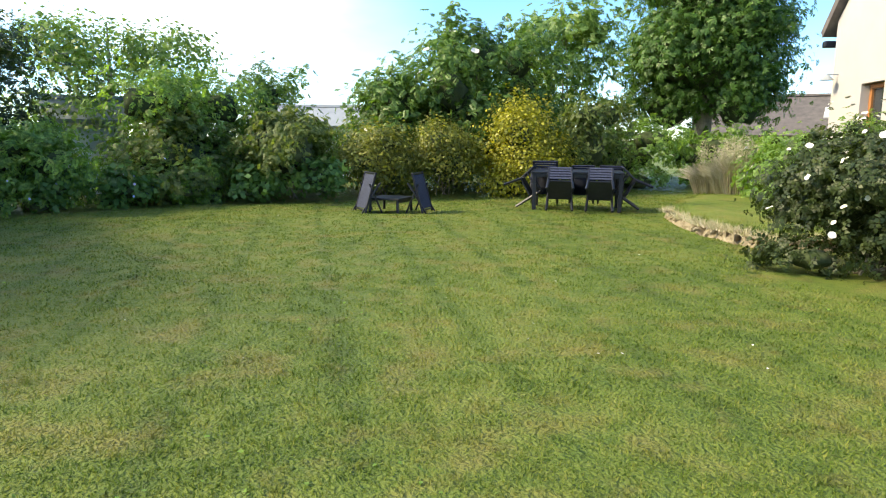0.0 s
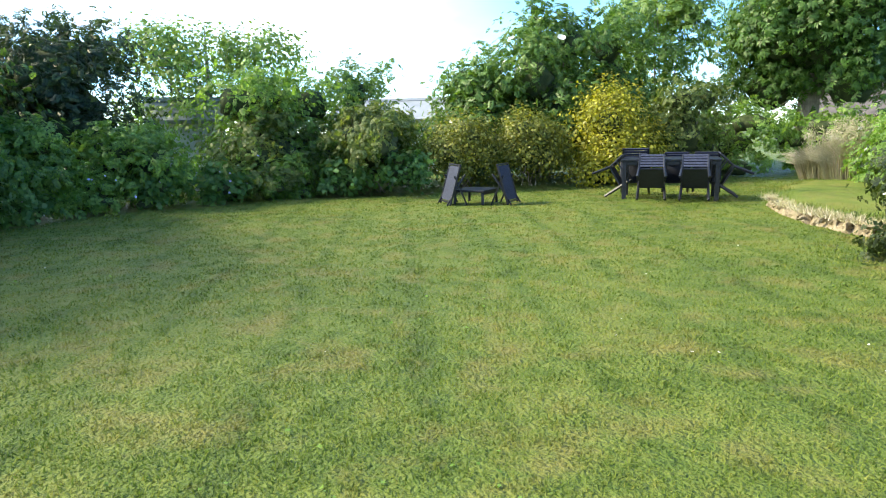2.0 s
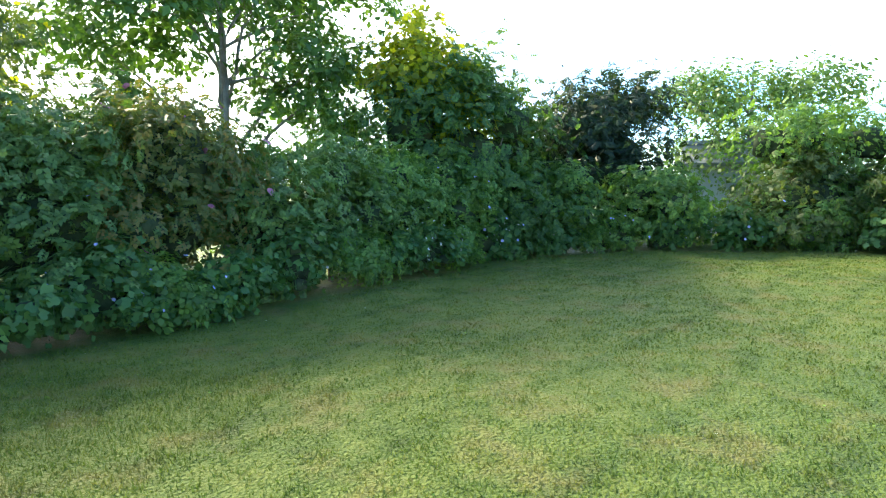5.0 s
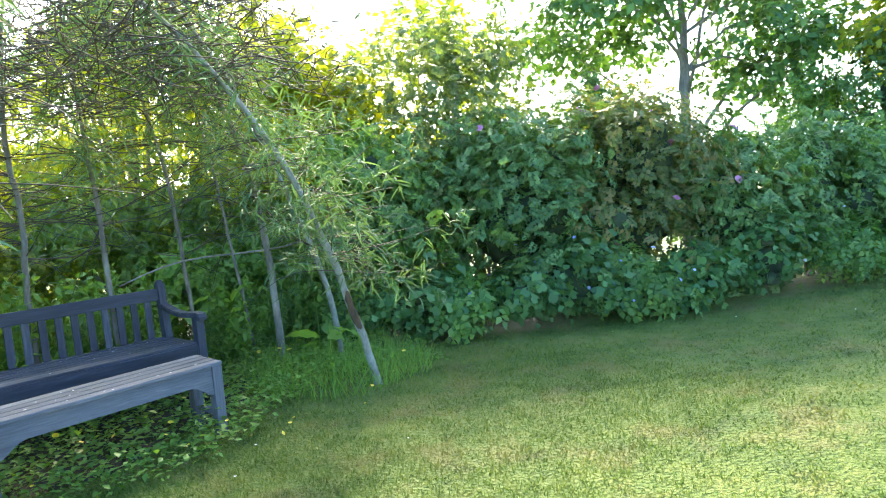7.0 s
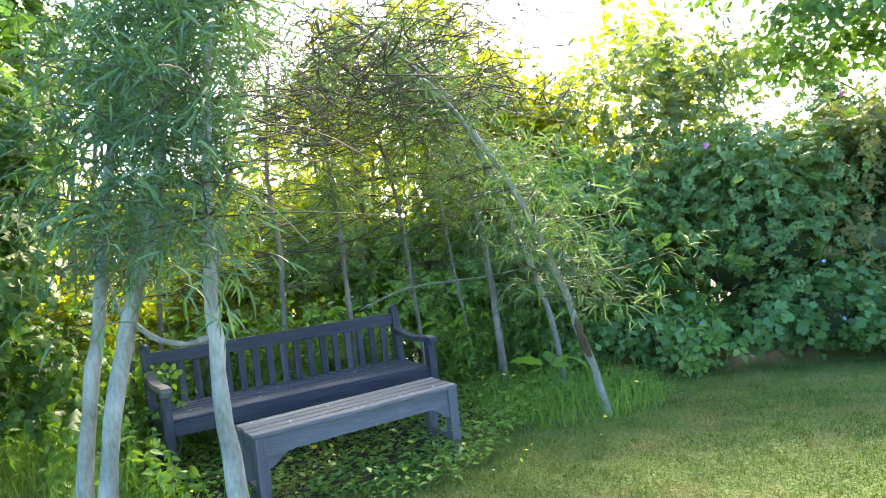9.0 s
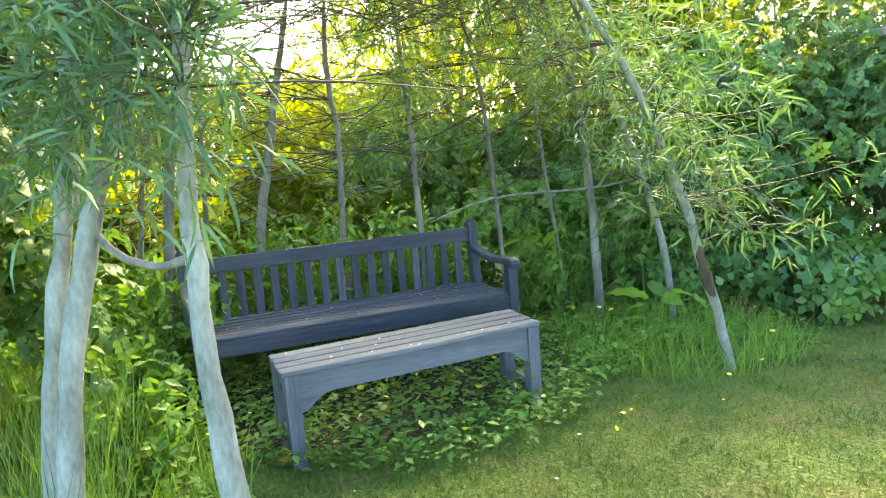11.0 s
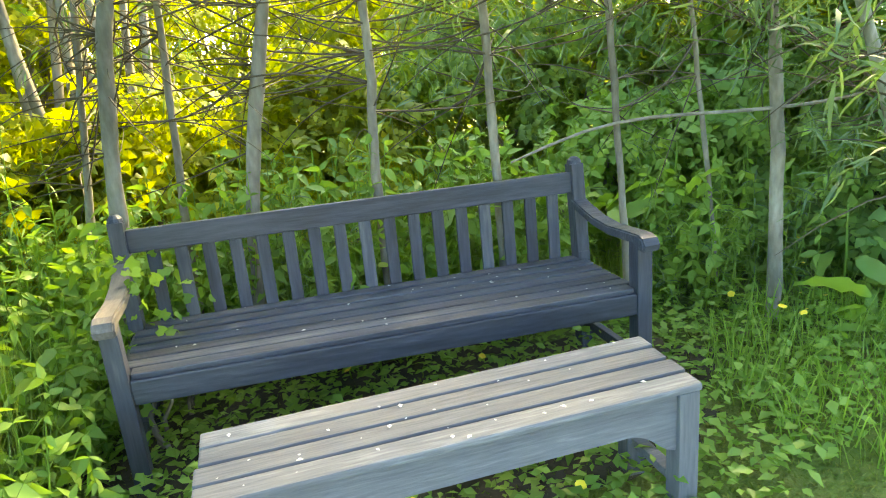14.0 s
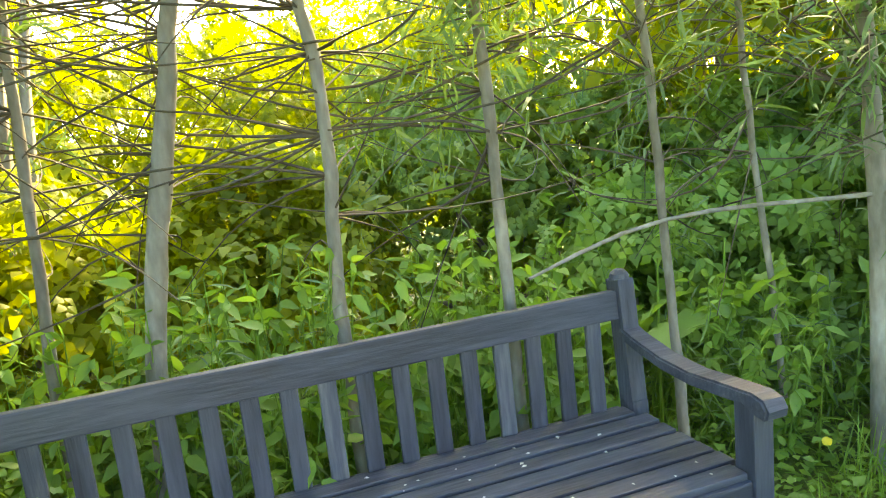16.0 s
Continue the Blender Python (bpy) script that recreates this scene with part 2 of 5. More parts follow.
# Sunlit yellow is put into this leaf's colour and its strong transmitted tint.
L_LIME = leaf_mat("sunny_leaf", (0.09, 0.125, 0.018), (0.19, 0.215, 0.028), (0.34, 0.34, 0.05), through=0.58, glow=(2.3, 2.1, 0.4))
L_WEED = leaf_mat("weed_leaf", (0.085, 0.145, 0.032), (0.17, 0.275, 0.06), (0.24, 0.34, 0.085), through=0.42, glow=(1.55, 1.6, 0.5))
L_ROSE = leaf_mat("rose_leaf", (0.018, 0.03, 0.012), (0.036, 0.052, 0.02), (0.075, 0.095, 0.035))
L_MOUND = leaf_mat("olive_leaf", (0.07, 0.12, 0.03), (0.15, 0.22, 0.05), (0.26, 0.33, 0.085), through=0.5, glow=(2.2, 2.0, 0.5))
L_PAMPAS = leaf_mat("dry_grass", (0.24, 0.21, 0.14), (0.38, 0.34, 0.25), (0.56, 0.52, 0.42), through=0.12)
# Dark tone stands in for the shade deep among twigs and leaves.
M_CORE = plain_mat("inner_shade", [(0.3, (0.028, 0.045, 0.018)), (0.7, (0.075, 0.10, 0.04))], scale=5, rough=1, bump=1.0, fine=30)
M_BARK = plain_mat("grey_bark", [(0.3, (0.15, 0.13, 0.10)), (0.55, (0.27, 0.24, 0.195)), (0.8, (0.42, 0.39, 0.33))], scale=9, stretch=(1, 1, 0.35), bump=0.6, fine=50)
M_PALEBARK = plain_mat("pale_willow_bark", [(0.25, (0.13, 0.125, 0.09)), (0.5, (0.28, 0.275, 0.225)), (0.8, (0.50, 0.49, 0.44))], scale=10, stretch=(1, 1, 0.4), bump=0.5, fine=70)
M_WOUND = plain_mat("split_brown_bark", [(0.3, (0.05, 0.032, 0.018)), (0.7, (0.16, 0.10, 0.055))], scale=14, stretch=(1, 1, 0.2), bump=0.9)
M_TWIG = plain_mat("brown_twig", [(0.3, (0.055, 0.042, 0.028)), (0.7, (0.14, 0.11, 0.072))], scale=6, bump=0.2)
M_WHITE = plain_mat("white_petal", [(0.2, (0.62, 0.60, 0.52)), (0.7, (0.82, 0.81, 0.76))], scale=20, bump=0, rough=0.6)
M_PINK = plain_mat("pink_petal", [(0.2, (0.50, 0.12, 0.26)), (0.7, (0.72, 0.30, 0.46))], scale=20, bump=0, rough=0.6)
M_YELLOW = plain_mat("yellow_petal", [(0.2, (0.75, 0.50, 0.02)), (0.7, (0.85, 0.66, 0.05))], scale=20, bump=0, rough=0.5)
M_LILAC = plain_mat("lilac_petal", [(0.2, (0.34, 0.34, 0.62)), (0.7, (0.55, 0.55, 0.78))], scale=20, bump=0, rough=0.6)
SLATE = [(0.22, (0.014, 0.016, 0.023)), (0.45, (0.034, 0.039, 0.056)), (0.68, (0.062, 0.070, 0.094)), (0.95, (0.15, 0.155, 0.165))]
M_SLATE = plain_mat("dark_painted_wood", SLATE, scale=12, stretch=(0.10, 1, 1), rough=0.5, bump=0.5, fine=95, per_part=0.12)
M_SLATE_UP = plain_mat("dark_painted_wood_upright", SLATE, scale=12, stretch=(1, 1, 0.10), rough=0.5, bump=0.5, fine=95, per_part=0.16)
M_WORN = plain_mat("worn_bare_wood", [(0.25, (0.09, 0.08, 0.075)), (0.5, (0.165, 0.145, 0.13)), (0.8, (0.29, 0.255, 0.225))], scale=10, stretch=(1, 0.15, 1), rough=0.7, bump=0.5, fine=90)
GREY = [(0.18, (0.050, 0.052, 0.058)), (0.42, (0.102, 0.105, 0.116)), (0.66, (0.16, 0.163, 0.172)), (0.95, (0.38, 0.375, 0.365))]
M_GREYWOOD = plain_mat("weathered_grey_wood", GREY, scale=10, stretch=(0.09, 1, 1), rough=0.75, bump=0.8, fine=110, per_part=0.15)
M_GREYWOOD_UP = plain_mat("weathered_grey_wood_upright", GREY, scale=10, stretch=(1, 1, 0.10), rough=0.75, bump=0.8, fine=110, per_part=0.1)
M_NAVY = plain_mat("dark_plastic", [(0.3, (0.005, 0.007, 0.015)), (0.7, (0.013, 0.016, 0.03))], scale=12, rough=0.42, bump=0.1)
M_SLING = plain_mat("grey_blue_sling", [(0.3, (0.012, 0.018, 0.05)), (0.7, (0.035, 0.048, 0.10))], scale=30, rough=0.8, bump=0.2)
M_RENDER = plain_mat("cream_render", [(0.2, (0.38, 0.36, 0.365)), (0.8, (0.45, 0.425, 0.43))], scale=1.5, rough=0.9, bump=0.25, fine=90)
M_SLATEROOF = plain_mat("slate_roof", [(0.2, (0.07, 0.065, 0.065)), (0.8, (0.16, 0.14, 0.135))], scale=5, rough=0.7, bump=0.4)
M_TIMBER = plain_mat("orange_timber", [(0.2, (0.26, 0.10, 0.03)), (0.8, (0.42, 0.19, 0.07))], scale=8, stretch=(1, 1, 0.2), rough=0.5, bump=0.2)
M_STONE = plain_mat("bed_stone", [(0.2, (0.10, 0.08, 0.05)), (0.5, (0.20, 0.165, 0.11)), (0.8, (0.34, 0.295, 0.21))], scale=14, rough=0.95, bump=0.8, per_part=0.2)
M_STEEL = plain_mat("grey_sheet", [(0.2, (0.22, 0.25, 0.29)), (0.8, (0.34, 0.37, 0.41))], scale=3, rough=0.5, bump=0.1)
M_SHED = plain_mat("pale_shed_wall", [(0.2, (0.5, 0.52, 0.55)), (0.8, (0.65, 0.67, 0.7))], scale=3, rough=0.7, bump=0.1)
M_SOIL = plain_mat("soil", [(0.2, (0.03, 0.024, 0.015)), (0.8, (0.09, 0.07, 0.045))], scale=8, rough=1, bump=1.0)
M_GLASS, _n, _l, _o, _b = material("dark_window_glass")
_b.inputs["Base Color"].default_value, _b.inputs["Roughness"].default_value, _b.inputs["Specular IOR Level"].default_value = (0.03, 0.035, 0.04, 1), 0.05, 0.8


# ---- mesh tools ----
rng = np.random.default_rng(7)


def part(name, bm, mat, parent, label=""):
    me = bpy.data.meshes.new(name)
    bm.to_mesh(me)
    bm.free()
    me.materials.append(mat)
    ob = new(name, me)
    ob.parent = parent
    return tagged(ob, label)


def thing(name, x, y, z=0.0, rz=0.0, label="", category="", group="", kind=""):
    ob = new(name)
    ob.empty_display_size = 0.1
    ob.matrix_world = pose(x, y, z, 0, 0, rz)
    return tagged(ob, label, category, group, kind)


def raw(name, verts, tris, mat, parent=None, smooth=False):
    """A mesh object from arrays of corners and triangles."""
    me = bpy.data.meshes.new(name)
    verts, tris = np.asarray(verts, np.float32), np.asarray(tris, np.int32)
    me.vertices.add(len(verts))
    me.vertices.foreach_set("co", verts.ravel())
    me.loops.add(tris.size)
    me.loops.foreach_set("vertex_index", tris.ravel())
    me.polygons.add(len(tris))
    me.polygons.foreach_set("loop_start", np.arange(0, tris.size, 3, dtype=np.int32))
    me.update(calc_edges=True)
    if smooth:
        me.polygons.foreach_set("use_smooth", np.ones(len(tris), dtype=bool))
    me.materials.append(mat)
    ob = new(name, me)
    ob.parent = parent
    return ob


def box(bm, sx, sy, sz, m=Matrix(), bevel=0.006):
    """A bevelled block of that size, centred on m."""
    r = bmesh.ops.create_cube(bm, size=1.0)["verts"]
    bmesh.ops.scale(bm, vec=(sx, sy, sz), verts=r)
    if bevel:
        es = list({e for v in r for e in v.link_edges})
        g = bmesh.ops.bevel(bm, geom=es, offset=min(bevel, 0.3 * min(sx, sy, sz)), segments=2, affect="EDGES", profile=0.6)
        r = list({v for f in g["faces"] for v in f.verts} | {v for v in r if v.is_valid})
    bmesh.ops.transform(bm, matrix=m, verts=r)
    return r


def block(name, sx, sy, sz, m, mat, parent, bevel=0.006, label=""):
    bm = bmesh.new()
    box(bm, sx, sy, sz, m, bevel)
    return part(name, bm, mat, parent, label)


def bar(bm, a, b, w, d, bevel=0.004):
    """A square bar from a to b."""
    a, b = Vector(a), Vector(b)
    q = (b - a).to_track_quat("Z", "Y").to_matrix().to_4x4()
    return box(bm, w, d, (b - a).length, Matrix.Translation((a + b) / 2) @ q, bevel)


def tubes(paths, sides=6):
    """Round tapered limbs: paths are lists of (x, y, z, radius)."""
    vs, ts, base = [], [], 0
    ang = np.arange(sides) * 2 * math.pi / sides
    for p in paths:
        p = np.asarray(p, float)
        d = np.gradient(p[:, :3], axis=0)
        d /= np.linalg.norm(d, axis=1)[:, None] + 1e-9
        ref = np.where(np.abs(d[:, 2:3]) > 0.9, [[1.0, 0, 0]], [[0, 0, 1.0]])
        u = np.cross(d, ref)
        u /= np.linalg.norm(u, axis=1)[:, None] + 1e-9
        w = np.cross(d, u)
        ring = p[:, None, :3] + p[:, 3, None, None] * (np.cos(ang)[None, :, None] * u[:, None] + np.sin(ang)[None, :, None] * w[:, None])
        k = len(p)
        vs.append(ring.reshape(-1, 3))
        i, j = np.meshgrid(np.arange(k - 1), np.arange(sides), indexing="ij")
        a, b = base + i * sides + j, base + i * sides + (j + 1) % sides
        ts.append(np.stack([a, b, b + sides], -1).reshape(-1, 3))
        ts.append(np.stack([a, b + sides, a + sides], -1).reshape(-1, 3))
        base += k * sides
    return np.concatenate(vs), np.concatenate(ts)


def bend(p, n=10, wob=0.0, r=None):
    """A smooth limb through a few (x, y, z, radius) points, with small knobs."""
    p = np.asarray(p, float)
    t = np.linspace(0, len(p) - 1, n)
    out = np.stack([np.interp(t, np.arange(len(p)), p[:, k]) for k in range(4)], 1)
    for _ in range(2):
        out[1:-1] = (out[:-2] + 2 * out[1:-1] + out[2:]) / 4
    if wob and r is not None:
        out[1:, :2] += r.normal(0, wob, (n - 1, 2))
        out[:, 3] *= r.uniform(0.9, 1.12, n)
    return out


# leaf shapes: x across, y along, z up
OVAL = ([(0, 0, 0), (-0.3, 0.42, 0.09), (0.3, 0.42, 0.09), (0, 0.5, 0), (0, 1, -0.06)], [(0, 3, 1), (0, 2, 3), (1, 3, 4), (3, 2, 4)])
LANCE = ([(0, 0, 0), (-0.075, 0.4, 0.03), (0.075, 0.4, 0.03), (0, 1, -0.16)], [(0, 2, 1), (1, 2, 3)])
SMALL = ([(0, 0, 0), (-0.33, 0.5, 0.1), (0.33, 0.5, 0.1), (0, 1, 0)], [(0, 2, 1), (1, 2, 3)])
LOBED = ([(0, 0, 0), (-0.55, 0.15, 0.08), (-0.3, 0.42, 0.02), (-0.42, 0.8, 0.07), (0, 1.0, -0.08), (0.42, 0.8, 0.07), (0.3, 0.42, 0.02), (0.55, 0.15, 0.08), (0, 0.4, 0.0)],
         [(0, 8, 1), (1, 8, 2), (2, 8, 3), (3, 8, 4), (4, 8, 5), (5, 8, 6), (6, 8, 7), (7, 8, 0)])


def fingers(count=5, wide=0.13):
    v, f = [], []
    for k in range(count):
        a = radians(-75 + 150 * k / (count - 1))
        s, c, ln = math.sin(a), math.cos(a), 1 - 0.35 * abs(k - (count - 1) / 2) / ((count - 1) / 2)
        b = len(v)
        v += [(0, 0, 0), (s * 0.6 * ln - c * wide, c * 0.6 * ln + s * wide, 0.05), (s * 0.6 * ln + c * wide, c * 0.6 * ln - s * wide, 0.05), (s * ln, c * ln, -0.16)]
        f += [(b, b + 2, b + 1), (b + 1, b + 2, b + 3)]
    return v, f


def sprig(pairs=2, wide=0.17, ln=0.46, tip=True):
    """A shoot with leaflets on both sides, curving down to its tip."""
    v, f = [], []
    spots = [(s, 0.22 + 0.62 * k / pairs) for k in range(pairs) for s in (-1, 1)] + ([(0, 0.72)] if tip else [])
    for s, y in spots:
        a = radians(55 * s)
        c, q = math.cos(a), math.sin(a)
        z = -0.22 * y * y
        b = len(v)
        for u, w, dz in ((0, 0, 0), (0.45, -wide, 0.05), (0.45, wide, 0.05), (1, 0, -0.10)):
            v.append((q * u * ln + c * w * ln * 2, y + c * u * ln - q * w * ln * 2, z + dz))
        f += [(b, b + 2, b + 1), (b + 1, b + 2, b + 3)]
    return v, f


SPRIG, FINE = sprig(), sprig(3, 0.20, 0.32)
WLEAF = ([(0, 0, 0), (-0.042, 0.33, 0.03), (0.042, 0.33, 0.03), (-0.034, 0.68, -0.04), (0.034, 0.68, -0.04), (0, 1.0, -0.22)], [(0, 2, 1), (1, 2, 4), (1, 4, 3), (3, 4, 5)])
ROUND = ([(0, 0, 0), (-0.19, 0.14, 0.05), (-0.28, 0.38, 0.08), (-0.2, 0.7, 0.04), (0, 1, -0.1), (0.2, 0.7, 0.04), (0.28, 0.38, 0.08), (0.19, 0.14, 0.05), (0, 0.4, -0.01)], [(0, 8, 1), (1, 8, 2), (2, 8, 3), (3, 8, 4), (4, 8, 5), (5, 8, 6), (6, 8, 7), (7, 8, 0)])
NETTLE = ([(0, 0, 0), (-0.21, 0.22, 0.05), (-0.2, 0.5, 0.03), (0, 1, -0.12), (0.2, 0.5, 0.03), (0.21, 0.22, 0.05), (0, 0.4, -0.02)], [(0, 6, 1), (1, 6, 2), (2, 6, 3), (3, 6, 4), (4, 6, 5), (5, 6, 0)])


def broad_leaf(n=8, wide=0.2):
    """A long dock leaf: folded along its rib, wavy at the margin, arching to a point."""
    v, f = [], []
    for k in range(n + 1):
        u = k / n
        w = wide * (math.sin(math.pi * u ** 0.75) ** 0.8 if 0 < u < 1 else 0) + 0.008
        z = 0.22 * u - 0.42 * u * u
        wave = 0.035 * math.sin(k * 2.4)
        v += [(-w, u, z + 0.06 + wave), (0, u, z), (w, u, z + 0.06 - wave)]
        if k:
            b = 3 * k
            f += [(b - 3, b - 2, b + 1), (b - 3, b + 1, b), (b - 2, b - 1, b + 2), (b - 2, b + 2, b + 1)]
    return v, f


DOCK = broad_leaf()
PALM = fingers()
BLOOM = fingers(6, 0.22)
FLOWER = ([(0, 0, 0.0)] + [(math.cos(a) * (0.5 if k % 2 else 0.45), math.sin(a) * (0.5 if k % 2 else 0.45), 0.14 + 0.05 * (k % 3)) for k, a in enumerate(np.arange(10) * math.pi / 5)], [(0, k, k % 10 + 1) for k in range(1, 11)])


def leaves(name, pts, out, size, shape, mat, parent, r, flat=0.5, droop=0.3, vary=0.35, ways=None):
    """Many leaves as one mesh. out: the way each one faces."""
    n = len(pts)
    nrm = np.asarray(out) * 1.0 + r.normal(0, 0.55, (n, 3)) + np.array([0, 0, flat])
    nrm /= np.linalg.norm(nrm, axis=1)[:, None] + 1e-9
    along = r.normal(0, 1, (n, 3)) + np.asarray(out) * 0.5 - np.array([0, 0, droop])
    if ways is not None:
        along = np.array(ways, float)
    along -= (along * nrm).sum(1)[:, None] * nrm
    along /= np.linalg.norm(along, axis=1)[:, None] + 1e-9
    side = np.cross(along, nrm)
    s = size * np.exp(np.clip(r.normal(0, vary, n), -1.6 * vary, 1.2 * vary))
    tv, tf = np.asarray(shape[0], float), np.asarray(shape[1], np.int64)
    v = pts[:, None] + s[:, None, None] * (tv[None, :, 0:1] * side[:, None] + tv[None, :, 1:2] * along[:, None] + tv[None, :, 2:3] * nrm[:, None])
    f = tf[None] + (np.arange(n) * len(tv))[:, None, None]
    return raw(name, v.reshape(-1, 3), f.reshape(-1, 3), mat, parent)


def crown_points(r, lumps, count, low=0.03):
    """Points and outward ways over a set of lumps (x, y, z, rx, ry, rz), each broken into sprays."""
    lumps = np.asarray(lumps, float)
    area = (lumps[:, 3] * lumps[:, 5]) ** 1.0
    pts, outs = [], []
    for lp, share in zip(lumps, area / area.sum()):
        k = max(8, int(count * share))
        sprays = max(6, int(k / 26))
        d = r.normal(0, 1, (sprays, 3))
        d[:, 2] = np.abs(d[:, 2]) * 1.1 - 0.35 * np.abs(r.normal(0, 1, sprays))
        d /= np.linalg.norm(d, axis=1)[:, None]
        reach = r.uniform(0.66, 1.08, sprays) + 0.10 * np.abs(r.normal(0, 1, sprays))
        c = lp[:3] + d * reach[:, None] * lp[3:]
        who = r.integers(0, sprays, k)
        rad = 0.19 * min(lp[3], lp[5]) + 0.05
        off = r.normal(0, 1, (k, 3)) * rad * np.array([1, 1, 0.8])
        p = c[who] + off
        o = d[who] * 0.8 + off / rad * 0.25
        keep = p[:, 2] > low
        pts.append(p[keep])
        outs.append(o[keep])
    return np.concatenate(pts), np.concatenate(outs)


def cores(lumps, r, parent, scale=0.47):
    """Shade inside a bush, put in as a dark knobbly body for each lump."""
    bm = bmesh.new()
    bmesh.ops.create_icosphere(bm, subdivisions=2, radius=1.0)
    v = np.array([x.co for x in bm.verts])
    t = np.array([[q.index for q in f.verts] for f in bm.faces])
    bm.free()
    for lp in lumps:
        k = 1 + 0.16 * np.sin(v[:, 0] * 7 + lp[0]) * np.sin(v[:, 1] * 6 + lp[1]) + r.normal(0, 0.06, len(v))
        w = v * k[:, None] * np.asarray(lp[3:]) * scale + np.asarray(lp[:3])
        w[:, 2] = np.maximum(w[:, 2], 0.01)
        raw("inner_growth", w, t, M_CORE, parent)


FLOWER_MESH = {}


def blooms(name, p, o, size, shape, mat, parent, r):
    """Single flowers, each an object of its own on a shared mesh."""
    key = (name, mat.name, size)
    for a, b in zip(p, o):
        if key not in FLOWER_MESH:
            first = raw(name, np.asarray(shape[0]) * size, shape[1], mat, parent)
            FLOWER_MESH[key] = first.data
            ob = first
        else:
            ob = new(name, FLOWER_MESH[key])
            ob.parent = parent
        q = Vector(b).to_track_quat("Z", "Y").to_matrix().to_4x4()
        ob.matrix_local = Matrix.Translation(a) @ q @ pose(0, 0, 0, 0, 0, r.uniform(0, 360)) @ Matrix.Scale(r.uniform(0.75, 1.3), 4)


def lumps_for(r, w, d, h, k=6, low=0.0, z0=0.0):
    """An uneven body of lumps, about w wide, d deep and h high."""
    out = [(0, 0, z0 + (h - z0) * 0.46, w * 0.42, d * 0.42, (h - z0) * 0.48)]
    for _ in range(k):
        a, q = r.uniform(0, 6.283), r.uniform(0.35, 1.0)
        zz = r.uniform(0.10, 0.86)
        s = r.uniform(0.19, 0.31)
        spread = 0.42 * (1 - 0.45 * max(0, zz - 0.45) / 0.5)
        out.append((math.cos(a) * w * spread * q, math.sin(a) * d * spread * q, z0 + (h - z0) * zz, w * s, d * s, max((h - z0) * s * 0.85, 0.15)))
    return out


def bush(name, x, y, w, d, h, leaf, shape, size, count, label, category="shrub", seed=1, rz=0.0, core=True, flowers=(), k=7, z0=0.0, low=0.03, stems=5, group="", flat=0.5, droop=0.3, spires=0):
    r = np.random.default_rng(seed)
    ob = thing(name, x, y, 0, rz, label, category, group)
    lumps = lumps_for(r, w, d, h, k, z0=z0)
    p, o = crown_points(r, lumps, count, low)
    if spires:
        q = []
        for _ in range(spires):
            a, s = r.uniform(0, 6.283), r.uniform(0, 0.36)
            top = np.array([math.cos(a) * w * s, math.sin(a) * d * s, h * r.uniform(0.75, 0.92)])
            tip = top + np.array([r.normal(0, 0.16), r.normal(0, 0.16), h * r.uniform(0.12, 0.26)])
            u = r.uniform(0, 1, 34)[:, None]
            q.append(top + (tip - top) * u + r.normal(0, 0.075, (34, 3)) * (1.3 - u))
        q = np.concatenate(q)
        p, o = np.concatenate([p, q]), np.concatenate([o, r.normal(0, 0.5, (len(q), 3))])
    crown = leaves("crown", p, o, size, shape, leaf, ob, r, flat, droop)
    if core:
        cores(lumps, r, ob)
    if stems:
        paths = []
        for _ in range(stems):
            a, s = r.uniform(0, 6.283), r.uniform(0.02, 0.16)
            lp = lumps[r.integers(0, len(lumps))]
            paths.append(bend([(math.cos(a) * w * s, math.sin(a) * d * s, -0.02, 0.008 * h + 0.006), (lp[0] * 0.6, lp[1] * 0.6, lp[2] * 0.6, 0.006 * h + 0.004), (lp[0], lp[1], lp[2] + lp[5] * 0.8, 0.004)], 7, 0.02, r))
        for q in paths:
            raw("stem", *tubes([q], 5), M_BARK, ob)
    for fname, fmat, fcount, fsize, fshape in flowers:
        p, o = crown_points(r, lumps, fcount * 3, 0.25)
        keep = r.permutation(len(p))[:fcount]
        blooms(fname, p[keep] + o[keep] * 0.3, o[keep] + [0, 0, 0.3], fsize, fshape, fmat, ob, r)
    return ob


